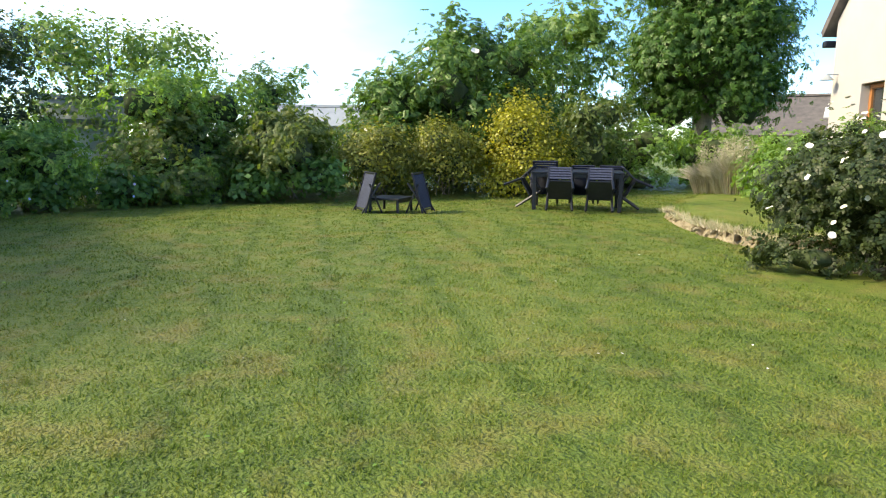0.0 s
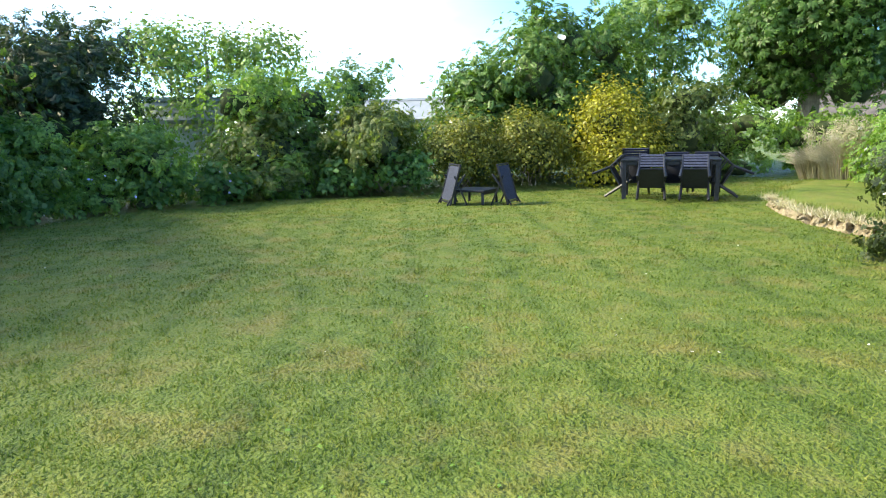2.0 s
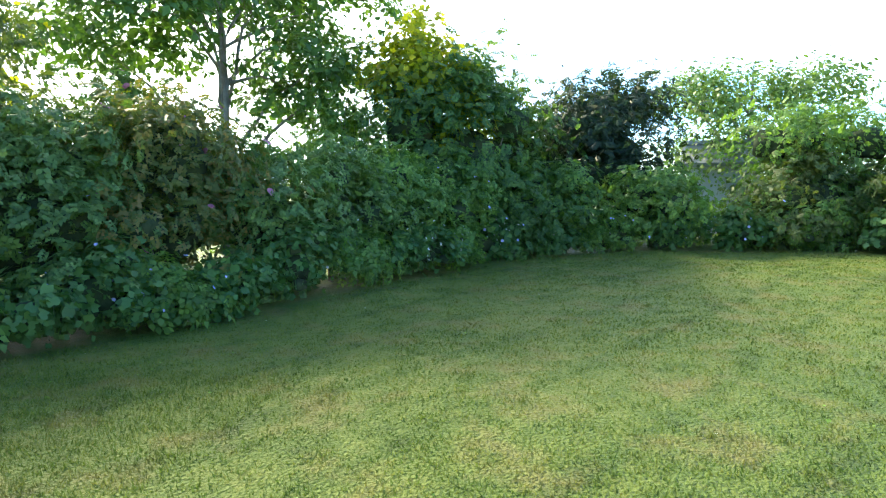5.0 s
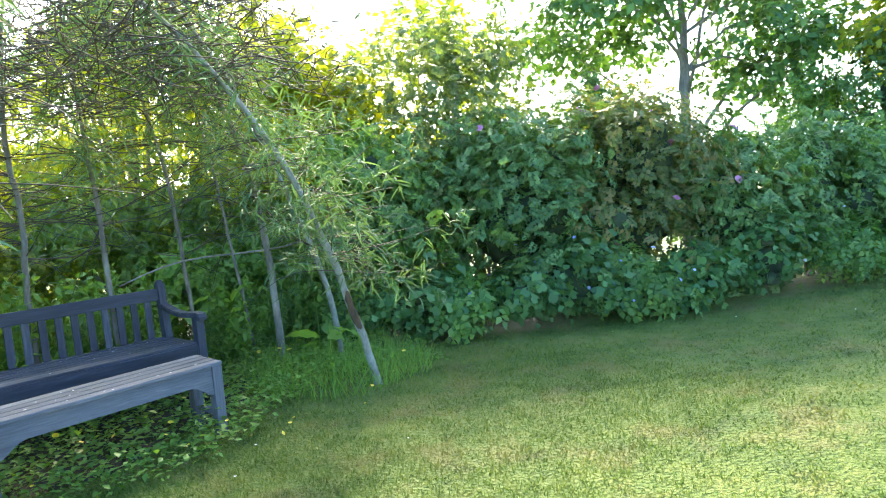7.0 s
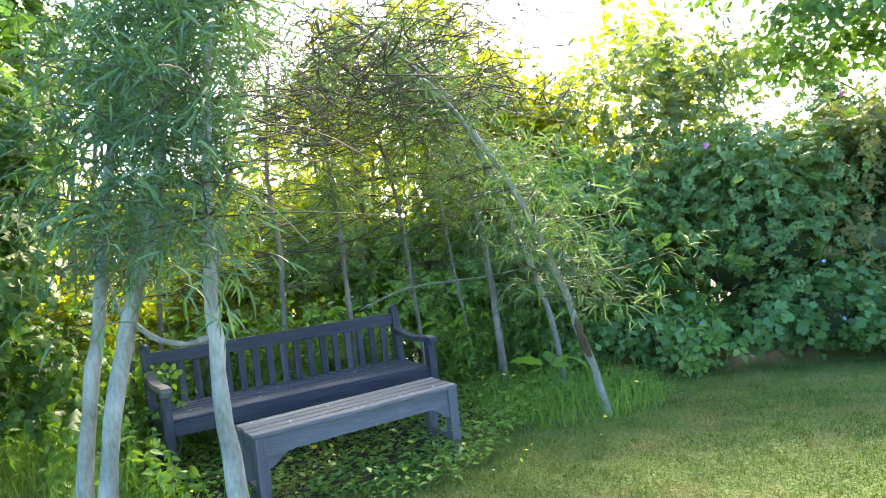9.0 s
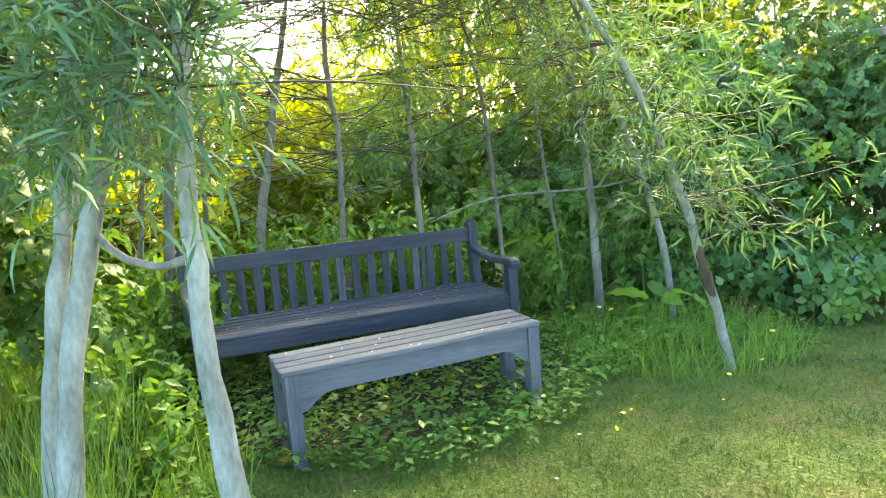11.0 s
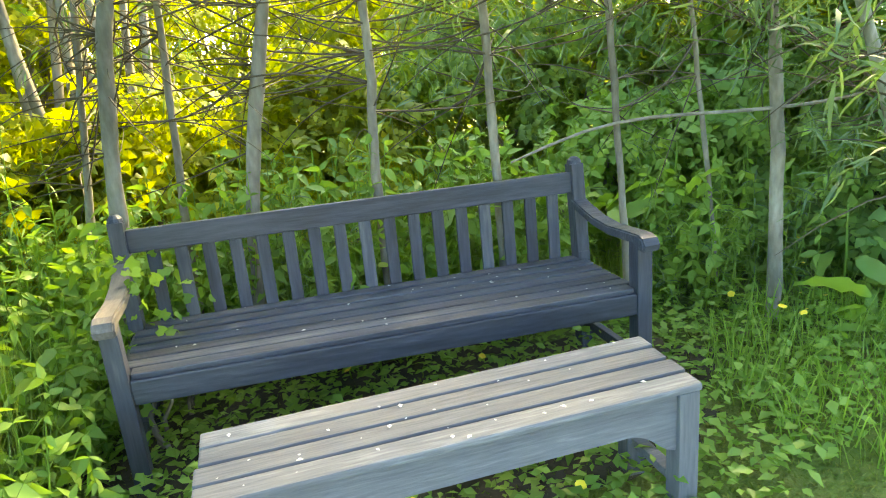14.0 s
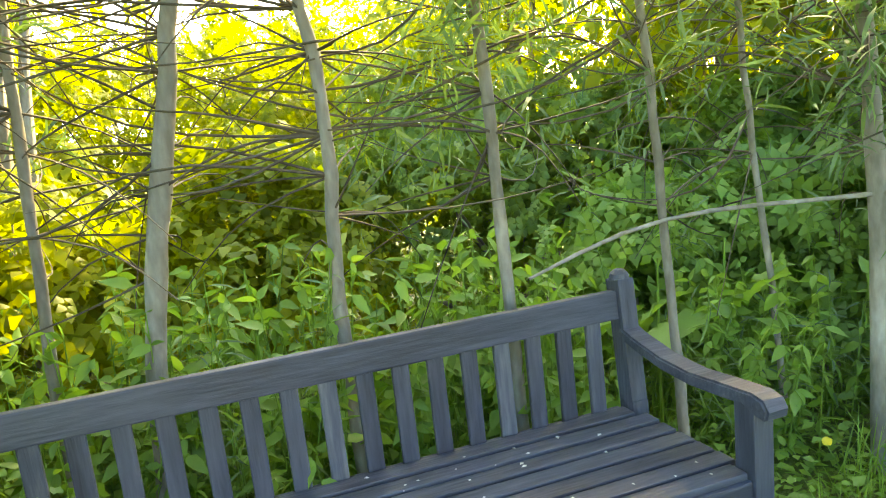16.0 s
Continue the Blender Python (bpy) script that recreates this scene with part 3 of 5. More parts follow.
def tree(name, x, y, h, trunk_r, lumps, leaf, shape, size, count, label, seed=1, core=False, bark=M_BARK, lean=(0, 0), limbs=9, start=0.3, rz=0, droop=0.3, category="tree"):
    """A tapered trunk with limbs that reach into the lumps of its crown."""
    r = np.random.default_rng(seed)
    ob = thing(name, x, y, 0, rz, label, category)
    mid = (lean[0] * 0.5, lean[1] * 0.5, h * 0.5)
    main = bend([(0, 0, -0.05, trunk_r * 1.25), (mid[0] * 0.3, mid[1] * 0.3, h * 0.15, trunk_r), (*mid, trunk_r * 0.75), (*lean, h * 0.93, trunk_r * 0.12)], 14, trunk_r * 0.18, r)
    raw("trunk", *tubes([main], 10), bark, ob, True)
    paths = []
    for k in range(limbs):
        lp = lumps[k % len(lumps)]
        u = start + (0.85 - start) * (k + r.uniform(0, 0.8)) / limbs
        i = min(int(u * 13), 12)
        s = main[i]
        if lp[2] < s[2] - 0.3:
            s = main[max(3, i // 2)]
        e = np.array(lp[:3]) + r.normal(0, 0.2, 3) * np.array(lp[3:])
        m = (s[:3] * 0.55 + e * 0.45) + np.array([0, 0, 0.12 * h * r.uniform(0.2, 0.8)])
        paths.append(bend([(*s[:3], s[3] * 0.55), (*m, s[3] * 0.35), (*e, 0.01)], 8, 0.03, r))
        limb = paths[-1]
        for _ in range(4):
            q = limb[r.integers(3, 8)]
            e2 = q[:3] + r.normal(0, 0.55, 3) * np.array([lp[3], lp[4], lp[5]]) + [0, 0, 0.15]
            paths.append(bend([(*q[:3], max(q[3] * 0.5, 0.008)), (*((q[:3] + e2) / 2 + [0, 0, 0.06]), 0.008), (*e2, 0.004)], 5))
    for k in range(0, len(paths), 5):
        raw("limb", *tubes(paths[k:k + 5], 6), bark, ob)
    p, o = crown_points(r, lumps, count, 0.3)
    leaves("crown", p, o, size, shape, leaf, ob, r, 0.5, droop)
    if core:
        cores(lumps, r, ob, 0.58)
    return ob


# ---- ground ----
def inside(px, py, poly):
    ok = np.zeros(len(px), bool)
    for (x0, y0), (x1, y1) in zip(poly, poly[1:] + poly[:1]):
        cross = ((y0 > py) != (y1 > py)) & (px < (x1 - x0) * (py - y0) / (y1 - y0 + 1e-12) + x0)
        ok ^= cross
    return ok


HEDGE = [(1.5, 0.5), (1.9, -0.1), (2.6, -0.6), (3.35, -1.2), (4.4, -1.9), (6.2, -2.7), (7.1, -3.3), (8.6, -4.0), (9.9, -5.7), (10.2, -7.6), (10.0, -9.6), (8.95, -11.3), (8.2, -13.2), (7.7, -14.7), (6.9, -19.4)]
LAWN = HEDGE + [(5.3, -20.0), (3.4, -19.0), (1.2, -14.5), (0.2, -10.2), (-1.0, -10.1), (-5.5, -9.8), (-7.0, -6.0), (-5.0, -2.0), (-2.7, -1.0), (-2.6, 0.6)]


def ground():
    xs = np.concatenate([np.array([-900, -300, -100, -40, -20]), np.arange(-10, 14.01, 0.25), np.array([20, 40, 100, 300, 900])])
    ys = np.concatenate([np.array([-900, -300, -100, -45]), np.arange(-24, 6.01, 0.25), np.array([12, 30, 80, 300, 900])])
    gx, gy = np.meshgrid(xs, ys, indexing="ij")
    near = (np.abs(gx) < 16) & (gy > -26) & (gy < 8)
    gz = np.where(near, 0.012 * np.sin(gx * 1.7 + 0.6 * gy) + 0.010 * np.sin(gy * 2.3 - gx * 0.8), 0.0)
    v = np.stack([gx, gy, gz], -1).reshape(-1, 3)
    i, j = np.meshgrid(np.arange(len(xs) - 1), np.arange(len(ys) - 1), indexing="ij")
    a = i * len(ys) + j
    t = np.concatenate([np.stack([a, a + len(ys), a + len(ys) + 1], -1).reshape(-1, 3), np.stack([a, a + len(ys) + 1, a + 1], -1).reshape(-1, 3)])
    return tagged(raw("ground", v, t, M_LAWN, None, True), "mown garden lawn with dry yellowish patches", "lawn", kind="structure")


ground()


def height(x, y):
    return 0.012 * np.sin(x * 1.7 + 0.6 * y) + 0.010 * np.sin(y * 2.3 - x * 0.8)


def blades(name, x, y, ln, wide, mat, r, lean=0.5, lift=0.0, bent=True):
    """Pointed blades of grass as one mesh."""
    n = len(x)
    a = r.uniform(0, 6.283, n)
    side = np.stack([np.cos(a), np.sin(a), np.zeros(n)], 1)
    tip = np.stack([r.normal(0, lean, n), r.normal(0, lean, n), np.ones(n)], 1)
    tip *= (ln / np.linalg.norm(tip, axis=1))[:, None]
    base = np.stack([x, y, height(x, y) - 0.004 + lift], 1)
    w = wide[:, None] * side
    if not bent:
        v = np.stack([base - w, base + w, base + tip], 1)
        t = np.arange(n * 3).reshape(-1, 3)
        return raw(name, v.reshape(-1, 3), t, mat)
    mid = base + tip * 0.55 + np.stack([np.zeros(n), np.zeros(n), ln * 0.08], 1)
    v = np.stack([base - w, base + w, mid + w * 0.7, mid - w * 0.7, base + tip], 1)
    t = np.array([(0, 1, 2), (0, 2, 3), (3, 2, 4)])[None] + (np.arange(n) * 5)[:, None, None]
    return raw(name, v.reshape(-1, 3), t.reshape(-1, 3), mat)


def lawn_grass():
    r = np.random.default_rng(3)
    n = 2200000
    d = 0.15 + 20 * r.uniform(0, 1, n) ** 1.2
    a = np.radians(r.uniform(-180, 180, n))
    x, y = -2.4 + d * np.cos(a), -4.3 + d * np.sin(a)
    ok = inside(x, y, LAWN)
    x, y, d = x[ok], y[ok], d[ok]
    pick = r.permutation(len(x))[:500000]
    x, y, d = x[pick], y[pick], d[pick]
    tuft = 0.5 + 0.5 * np.sin(x * 9.1 + np.sin(y * 7.7) * 2) * np.sin(y * 8.6 + np.sin(x * 6.9) * 2)
    ln = r.uniform(0.012, 0.030, len(x)) * (0.6 + 0.9 * tuft)
    wide = (0.0023 + 0.0009 * d) * r.uniform(0.6, 1.3, len(x))
    tagged(blades("lawn_grass", x, y, ln, wide, M_BLADE, r, 0.75, bent=False), "short mown lawn grass with dry patches", "grass", kind="stuff")
    # thicker, longer turf where the mower turns before the arbour
    m = 26000
    tx, ty = r.uniform(-1.9, 2.3, m), r.uniform(-3.0, 0.3, m)
    ok = inside(tx, ty, LAWN) & (ty < -0.75 + 0.55 * np.clip(tx, 0, 1.6))
    tx, ty = tx[ok], ty[ok]
    tagged(blades("turf_edge", tx, ty, r.uniform(0.02, 0.055, len(tx)), np.full(len(tx), 0.0032), M_BLADE, r, 0.6, bent=False), "longer unmown turf before the arbour", "grass", kind="stuff")
    # clover and daisies in the turf
    q = r.permutation(len(x))[:3000]
    k = np.sin(x[q] * 1.3 + 2) * np.sin(y[q] * 1.1) > 0.25
    q = q[k]
    p = np.stack([x[q], y[q], np.full(len(q), 0.018)], 1)
    tagged(leaves("clover", p, np.tile([0, 0, 1.0], (len(q), 1)), 0.016, LOBED, L_WEED, None, r, 1.0, 0.0), "low clover leaves in the lawn", "plant", kind="stuff")
    q = r.permutation(len(x))[:90]
    p = np.stack([x[q], y[q], np.full(len(q), 0.03)], 1)
    tagged(leaves("daisies", p, np.tile([0, 0, 1.0], (len(q), 1)), 0.013, FLOWER, M_WHITE, None, r, 1.0, 0.0), "tiny white daisies scattered in the lawn", "flower", kind="stuff")


lawn_grass()


# ---- garden bench ----
def garden_bench():
    ob = thing("garden_bench", -0.935, -0.01, 0, 1.2, "dark blue-grey painted wooden garden bench with slatted back", "bench")
    W, m = 1.88, M_SLATE
    for sx in (-1, 1):
        x = sx * (W / 2 - 0.032)
        bm = bmesh.new()
        bar(bm, (x, 0.06, -0.02), (x, 0.06, 0.615), 0.058, 0.062)
        part("front_leg", bm, M_SLATE_UP, ob)
        bm = bmesh.new()
        bar(bm, (x, 0.50, -0.02), (x, 0.515, 0.46), 0.055, 0.065)
        bar(bm, (x, 0.515, 0.44), (x, 0.553, 0.83), 0.055, 0.062)
        bmesh.ops.create_uvsphere(bm, u_segments=10, v_segments=6, radius=0.031, matrix=Matrix.Translation((x, 0.554, 0.83)))
        part("back_post", bm, M_SLATE_UP, ob)
        # armrest: rises to the back, rolled over at the front
        bm = bmesh.new()
        prof = [(-0.045, 0.585), (-0.052, 0.612), (-0.035, 0.636), (0.0, 0.645), (0.10, 0.640), (0.22, 0.633), (0.34, 0.642), (0.46, 0.668), (0.53, 0.69),
                (0.53, 0.655), (0.46, 0.633), (0.34, 0.607), (0.22, 0.597), (0.10, 0.602), (0.03, 0.607), (-0.01, 0.59)]
        for dx in (-0.034, 0.034):
            for q in prof:
                bm.verts.new((x + dx, q[0] * 0.93 + 0.035, q[1]))
        bm.verts.ensure_lookup_table()
        k = len(prof)
        for i in range(k):
            bm.faces.new([bm.verts[i], bm.verts[(i + 1) % k], bm.verts[k + (i + 1) % k], bm.verts[k + i]])
        bm.faces.new([bm.verts[i] for i in range(k)][::-1])
        bm.faces.new([bm.verts[k + i] for i in range(k)])
        bmesh.ops.recalc_face_normals(bm, faces=bm.faces)
        bmesh.ops.bevel(bm, geom=[e for e in bm.edges if e.calc_face_angle(0) > 1.2], offset=0.006, segments=2, affect="EDGES")
        part("armrest", bm, M_WORN if sx < 0 else m, ob, "weathered armrest with the paint worn off" if sx < 0 else "")
        bm = bmesh.new()
        bar(bm, (x, 0.06, 0.385), (x, 0.48, 0.375), 0.03, 0.07)
        part("side_rail", bm, m, ob)
        bm = bmesh.new()
        bar(bm, (x, 0.06, 0.14), (x, 0.48, 0.14), 0.03, 0.045)
        part("side_stretcher", bm, m, ob)
    block("front_rail", W - 0.12, 0.028, 0.085, pose(0, 0.05, 0.375), m, ob)
    block("back_rail", W - 0.12, 0.03, 0.06, pose(0, 0.515, 0.375), m, ob)
    block("lower_back_rail", W - 0.115, 0.035, 0.055, pose(0, 0.545, 0.395, -4), m, ob)
    # top rail, bowed very slightly
    bm = bmesh.new()
    box(bm, W - 0.115, 0.036, 0.088, pose(0, 0.548, 0.753, -5))
    part("top_rail", bm, m, ob)
    for k in range(7):
        block("seat_slat", W - 0.07 if 0 < k < 6 else W - 0.13, 0.056, 0.02, pose(0, 0.075 + 0.070 * k, 0.427 - 0.006 * math.sin(k * 0.52), 0, 0, 0), m, ob, 0.005)
    for k in range(17):
        x = -0.80 + 1.6 * k / 16
        bm = bmesh.new()
        bar(bm, (x, 0.538, 0.40), (x, 0.546, 0.715), 0.048, 0.016)
        part("back_slat", bm, M_SLATE_UP, ob)
    # the frame has racked over the years: its back stands off to one side
    rack = Matrix(((1, -0.07, 0, 0), (0, 1, 0, 0), (0, 0, 1, 0), (0, 0, 0, 1)))
    for o in ob.children:
        o.data.transform(rack)
    return ob


garden_bench()


def low_bench():
    ob = thing("low_bench", -0.887, -0.534, 0, 4.7, "weathered silver-grey backless slatted wooden bench used as table", "bench")
    L, D, H, m = 1.30, 0.33, 0.435, M_GREYWOOD
    for sx in (-1, 1):
        for sy in (-1, 1):
            bm = bmesh.new()
            bar(bm, (sx * (L / 2 - 0.04), sy * (D / 2 - 0.035), -0.02), (sx * (L / 2 - 0.04), sy * (D / 2 - 0.035), H - 0.025), 0.062, 0.062)
            part("leg", bm, M_GREYWOOD_UP, ob)
        bm = bmesh.new()
        bar(bm, (sx * (L / 2 - 0.04), -D / 2 + 0.07, 0.115), (sx * (L / 2 - 0.04), D / 2 - 0.07, 0.115), 0.04, 0.028)
        part("stretcher", bm, m, ob)
        block("end_apron", 0.025, D - 0.13, 0.09, pose(sx * (L / 2 - 0.04), 0, H - 0.07), m, ob)
    for sy in (-1, 1):
        # apron with curved brackets at both ends
        bm = bmesh.new()
        half = L / 2 - 0.072
        low = [(-half, -0.175), (-half + 0.025, -0.168), (-half + 0.05, -0.15), (-half + 0.075, -0.128), (-half + 0.10, -0.112), (-half + 0.135, -0.10)]
        prof = [(-half, 0.0)] + low + [(-x, z) for x, z in reversed(low)] + [(half, 0.0)]
        y = sy * (D / 2 - 0.03)
        for dy in (-0.012, 0.012):
            for q in prof:
                bm.verts.new((q[0], y + dy, H - 0.024 + q[1]))
        bm.verts.ensure_lookup_table()
        k = len(prof)
        for i in range(k):
            bm.faces.new([bm.verts[i], bm.verts[(i + 1) % k], bm.verts[k + (i + 1) % k], bm.verts[k + i]])
        bm.faces.new([bm.verts[i] for i in range(k)])
        bm.faces.new([bm.verts[k + i] for i in range(k)][::-1])
        bmesh.ops.recalc_face_normals(bm, faces=bm.faces)
        part("apron", bm, m, ob)
    for k in range(4):
        block("slat", L + 0.01 * (k % 2), 0.072, 0.024, pose(0.004 * (k - 1), -D / 2 + 0.039 + k * 0.084, H - 0.012, 0, 0, 0.15 * (k - 1.5)), m, ob, 0.008)
    return ob


low_bench()


def fallen_petals():
    """Petals and flecks lying on the two benches."""
    r = np.random.default_rng(14)
    a = np.stack([r.uniform(-1.75, -0.1, 34), r.uniform(0.06, 0.48, 34), np.full(34, 0.4405)], 1)
    u, v = r.uniform(-0.6, 0.6, 30), r.uniform(-0.15, 0.15, 30)
    c5, s5 = math.cos(radians(4.7)), math.sin(radians(4.7))
    b = np.stack([-0.887 + u * c5 - v * s5, -0.534 + u * s5 + v * c5, np.full(30, 0.438)], 1)
    p = np.concatenate([a, b])
    ob = leaves("fallen_petals", p, np.tile([0, 0, 6.0], (len(p), 1)), 0.012, SMALL, M_WHITE, None, r, 6.0, 0.0, 0.4)
    tagged(ob, "small white petals and flecks fallen on the benches", "petal", kind="stuff")


fallen_petals()


# ---- willow arbour ----
def arbour():
    ob = thing("willow_arbour", -0.6, 0.2, 0, 0, "living willow arbour of pale leaning poles and woven twigs", "arbour")
    r = np.random.default_rng(21)
    c = np.array([-0.6, 0.2, 0.0])
    poles = [
        [(0.90, -0.74, -0.05, 0.030), (0.80, -0.76, 0.35, 0.026), (0.66, -0.78, 0.62, 0.027), (0.60, -0.80, 0.85, 0.024), (0.45, -0.80, 1.18, 0.023), (0.33, -0.78, 1.5, 0.020), (0.12, -0.76, 1.85, 0.020), (-0.35, -0.66, 2.5, 0.014), (-0.8, -0.5, 2.8, 0.006)],
        [(1.20, 0.10, -0.05, 0.026), (1.13, 0.08, 0.5, 0.024), (1.02, 0.07, 0.85, 0.023), (0.92, 0.06, 1.1, 0.023), (0.70, 0.04, 1.6, 0.022), (0.3, -0.1, 2.3, 0.014), (-0.2, -0.3, 2.75, 0.006)],
        [(0.83, 0.44, -0.05, 0.034), (0.82, 0.44, 0.5, 0.030), (0.76, 0.42, 1.2, 0.027), (0.65, 0.40, 1.75, 0.022), (0.35, 0.30, 2.35, 0.014), (-0.1, 0.05, 2.8, 0.006)],
        [(0.80, 0.82, -0.05, 0.015), (0.73, 0.80, 0.5, 0.013), (0.63, 0.80, 1.2, 0.012), (0.54, 0.76, 1.8, 0.010), (0.2, 0.4, 2.4, 0.008), (-0.2, 0.1, 2.7, 0.004)],
        [(0.26, 0.72, -0.05, 0.020), (0.22, 0.72, 0.6, 0.018), (0.18, 0.71, 1.2, 0.016), (0.11, 0.68, 1.8, 0.014), (-0.2, 0.4, 2.5, 0.008), (-0.5, 0.1, 2.8, 0.005)],
        [(-0.35, 0.74, -0.05, 0.022), (-0.37, 0.74, 0.8, 0.020), (-0.38, 0.74, 1.5, 0.018), (-0.43, 0.70, 2.0, 0.014), (-0.6, 0.3, 2.85, 0.006)],
        [(-0.88, 0.76, -0.05, 0.024), (-0.90, 0.76, 0.8, 0.022), (-0.86, 0.76, 1.4, 0.020), (-0.92, 0.74, 2.0, 0.016), (-0.9, 0.3, 2.85, 0.006)],
        [(-1.50, 0.88, -0.05, 0.036), (-1.43, 0.87, 0.8, 0.032), (-1.30, 0.87, 1.4, 0.029), (-1.18, 0.85, 1.95, 0.022), (-1.0, 0.4, 2.9, 0.008)],
        [(-1.78, 1.05, -0.05, 0.021), (-1.74, 1.05, 0.8, 0.018), (-1.70, 1.05, 1.45, 0.016), (-1.65, 1.0, 2.0, 0.012), (-1.3, 0.5, 2.9, 0.005)],
        [(-2.02, 0.86, -0.05, 0.038), (-1.97, 0.85, 0.85, 0.034), (-1.88, 0.85, 1.45, 0.031), (-1.75, 0.83, 2.0, 0.024), (-1.4, 0.3, 2.95, 0.008)],
        [(-2.24, 1.12, -0.05, 0.020), (-2.18, 1.1, 0.55, 0.018), (-2.08, 1.1, 1.2, 0.015), (-1.98, 1.08, 1.9, 0.012), (-1.7, 0.5, 2.9, 0.004)],
        [(-1.735, -1.63, -0.05, 0.043), (-1.768, -1.63, 0.35, 0.039), (-1.798, -1.63, 0.75, 0.034), (-1.80, -1.63, 1.05, 0.030), (-1.785, -1.63, 1.4, 0.026), (-1.745, -1.62, 1.8, 0.022), (-1.65, -1.4, 2.4, 0.014), (-1.3, -0.9, 2.9, 0.006)],
        [(-2.27, -1.40, -0.05, 0.040), (-2.22, -1.40, 0.5, 0.036), (-2.14, -1.40, 0.93, 0.033), (-2.05, -1.40, 1.25, 0.030), (-1.95, -1.42, 1.5, 0.026), (-1.86, -1.4, 2.0, 0.020), (-1.7, -1.1, 2.5, 0.012), (-1.4, -0.7, 2.9, 0.006)],
        [(-2.34, -1.20, -0.05, 0.038), (-2.30, -1.20, 0.48, 0.034), (-2.23, -1.20, 0.9, 0.030), (-2.16, -1.20, 1.2, 0.027), (-2.08, -1.2, 1.8, 0.020), (-1.9, -0.9, 2.5, 0.012), (-1.5, -0.6, 2.9, 0.005)],
    ]
    limbs = []
    for k, p in enumerate(poles):
        q = bend(np.array(p) - np.array([*c, 0]), 22, 0.003, r)
        limbs.append(q)
        raw("pole", *tubes([q], 10), M_PALEBARK if k in (0, 1, 11, 12, 13) else M_BARK, ob, True)
    # an old split low on the entrance pole, open to the lawn side
    q = limbs[0][3:8].copy()
    q[:, :3] += np.array([-0.004, -0.010, 0.0])
    q[:, 3] *= np.array([0.25, 0.95, 1.08, 0.95, 0.25])
    tagged(raw("bark_split", *tubes([bend(q, 12, 0.002, r)], 8), M_WOUND, ob, True), "dark brown split in the pale bark")
    # side branches between poles
    side = [[(-1.80, -1.63, 1.08, 0.014), (-1.88, -1.58, 1.05, 0.012), (-2.0, -1.48, 1.08, 0.011), (-2.10, -1.35, 1.2, 0.009), (-2.12, -1.22, 1.32, 0.006)],
            [(-0.31, 0.70, 0.84, 0.005), (0.0, 0.68, 0.95, 0.007), (0.25, 0.64, 0.985, 0.007), (0.55, 0.56, 0.975, 0.0075), (0.8, 0.44, 0.975, 0.008), (0.95, 0.2, 1.02, 0.008), (0.98, 0.05, 1.08, 0.006)]]
    for s in side:
        raw("cross_branch", *tubes([bend(np.array(s) - np.array([*c, 0]), 12, 0.004, r)], 7), M_BARK, ob, True)
    twigs = []
    for k, q in enumerate(limbs):
        for _ in range(60):
            i = min(int(r.uniform(0.62 if k > 10 else 0.36, 1.0) * 21), 20)
            p = q[i, :3]
            way = r.normal(0, 1, 3) * np.array([1, 1, 0.35]) + [0, 0, 0.1]
            if p[2] < 1.6:
                way += 0.9 * np.array([p[0] * 0.5, p[1] + 0.5, 0])
            way /= np.linalg.norm(way)
            ln = r.uniform(0.25, 0.8)
            twigs.append(bend([(*p, 0.0045), (*(p + way * ln * 0.55 + r.normal(0, 0.03, 3)), 0.003), (*(p + way * ln + [0, 0, r.uniform(-0.25, 0.08)]), 0.0015)], 6))
    # long shoots woven from pole to pole
    back = limbs[:11]
    weave = []
    for _ in range(140):
        k, step = r.integers(0, 10), r.integers(1, 3)
        i = r.integers(9, 18)
        p0, p1 = back[k][i], back[min(k + step, 10)][min(max(i + r.integers(-2, 3), 6), 20)]
        m = (p0[:3] + p1[:3]) / 2 + r.normal(0, 0.10, 3)
        weave.append(bend([(*p0[:3], 0.005), (*m, 0.0045), (*p1[:3], 0.003), (*(p1[:3] + (p1[:3] - m) * 0.6 + r.normal(0, 0.08, 3)), 0.0015)], 9))
    for _ in range(1150):
        p = np.array([r.uniform(-1.5, 0.6), r.uniform(-1.1, 0.7), r.uniform(2.05, 2.95)]) - c
        e = p + r.normal(0, 0.3, 3) * np.array([1, 1, 0.5])
        weave.append(bend([(*p, 0.005), (*((p + e) / 2 + r.normal(0, 0.05, 3)), 0.0036), (*e, 0.0015)], 5))
    raw("brushwood", *tubes(twigs + weave, 3), M_TWIG, ob)["kind"] = "stuff"
    return ob, limbs, twigs, c, r


arb, limbs, twigs, arb_c, arb_r = arbour()


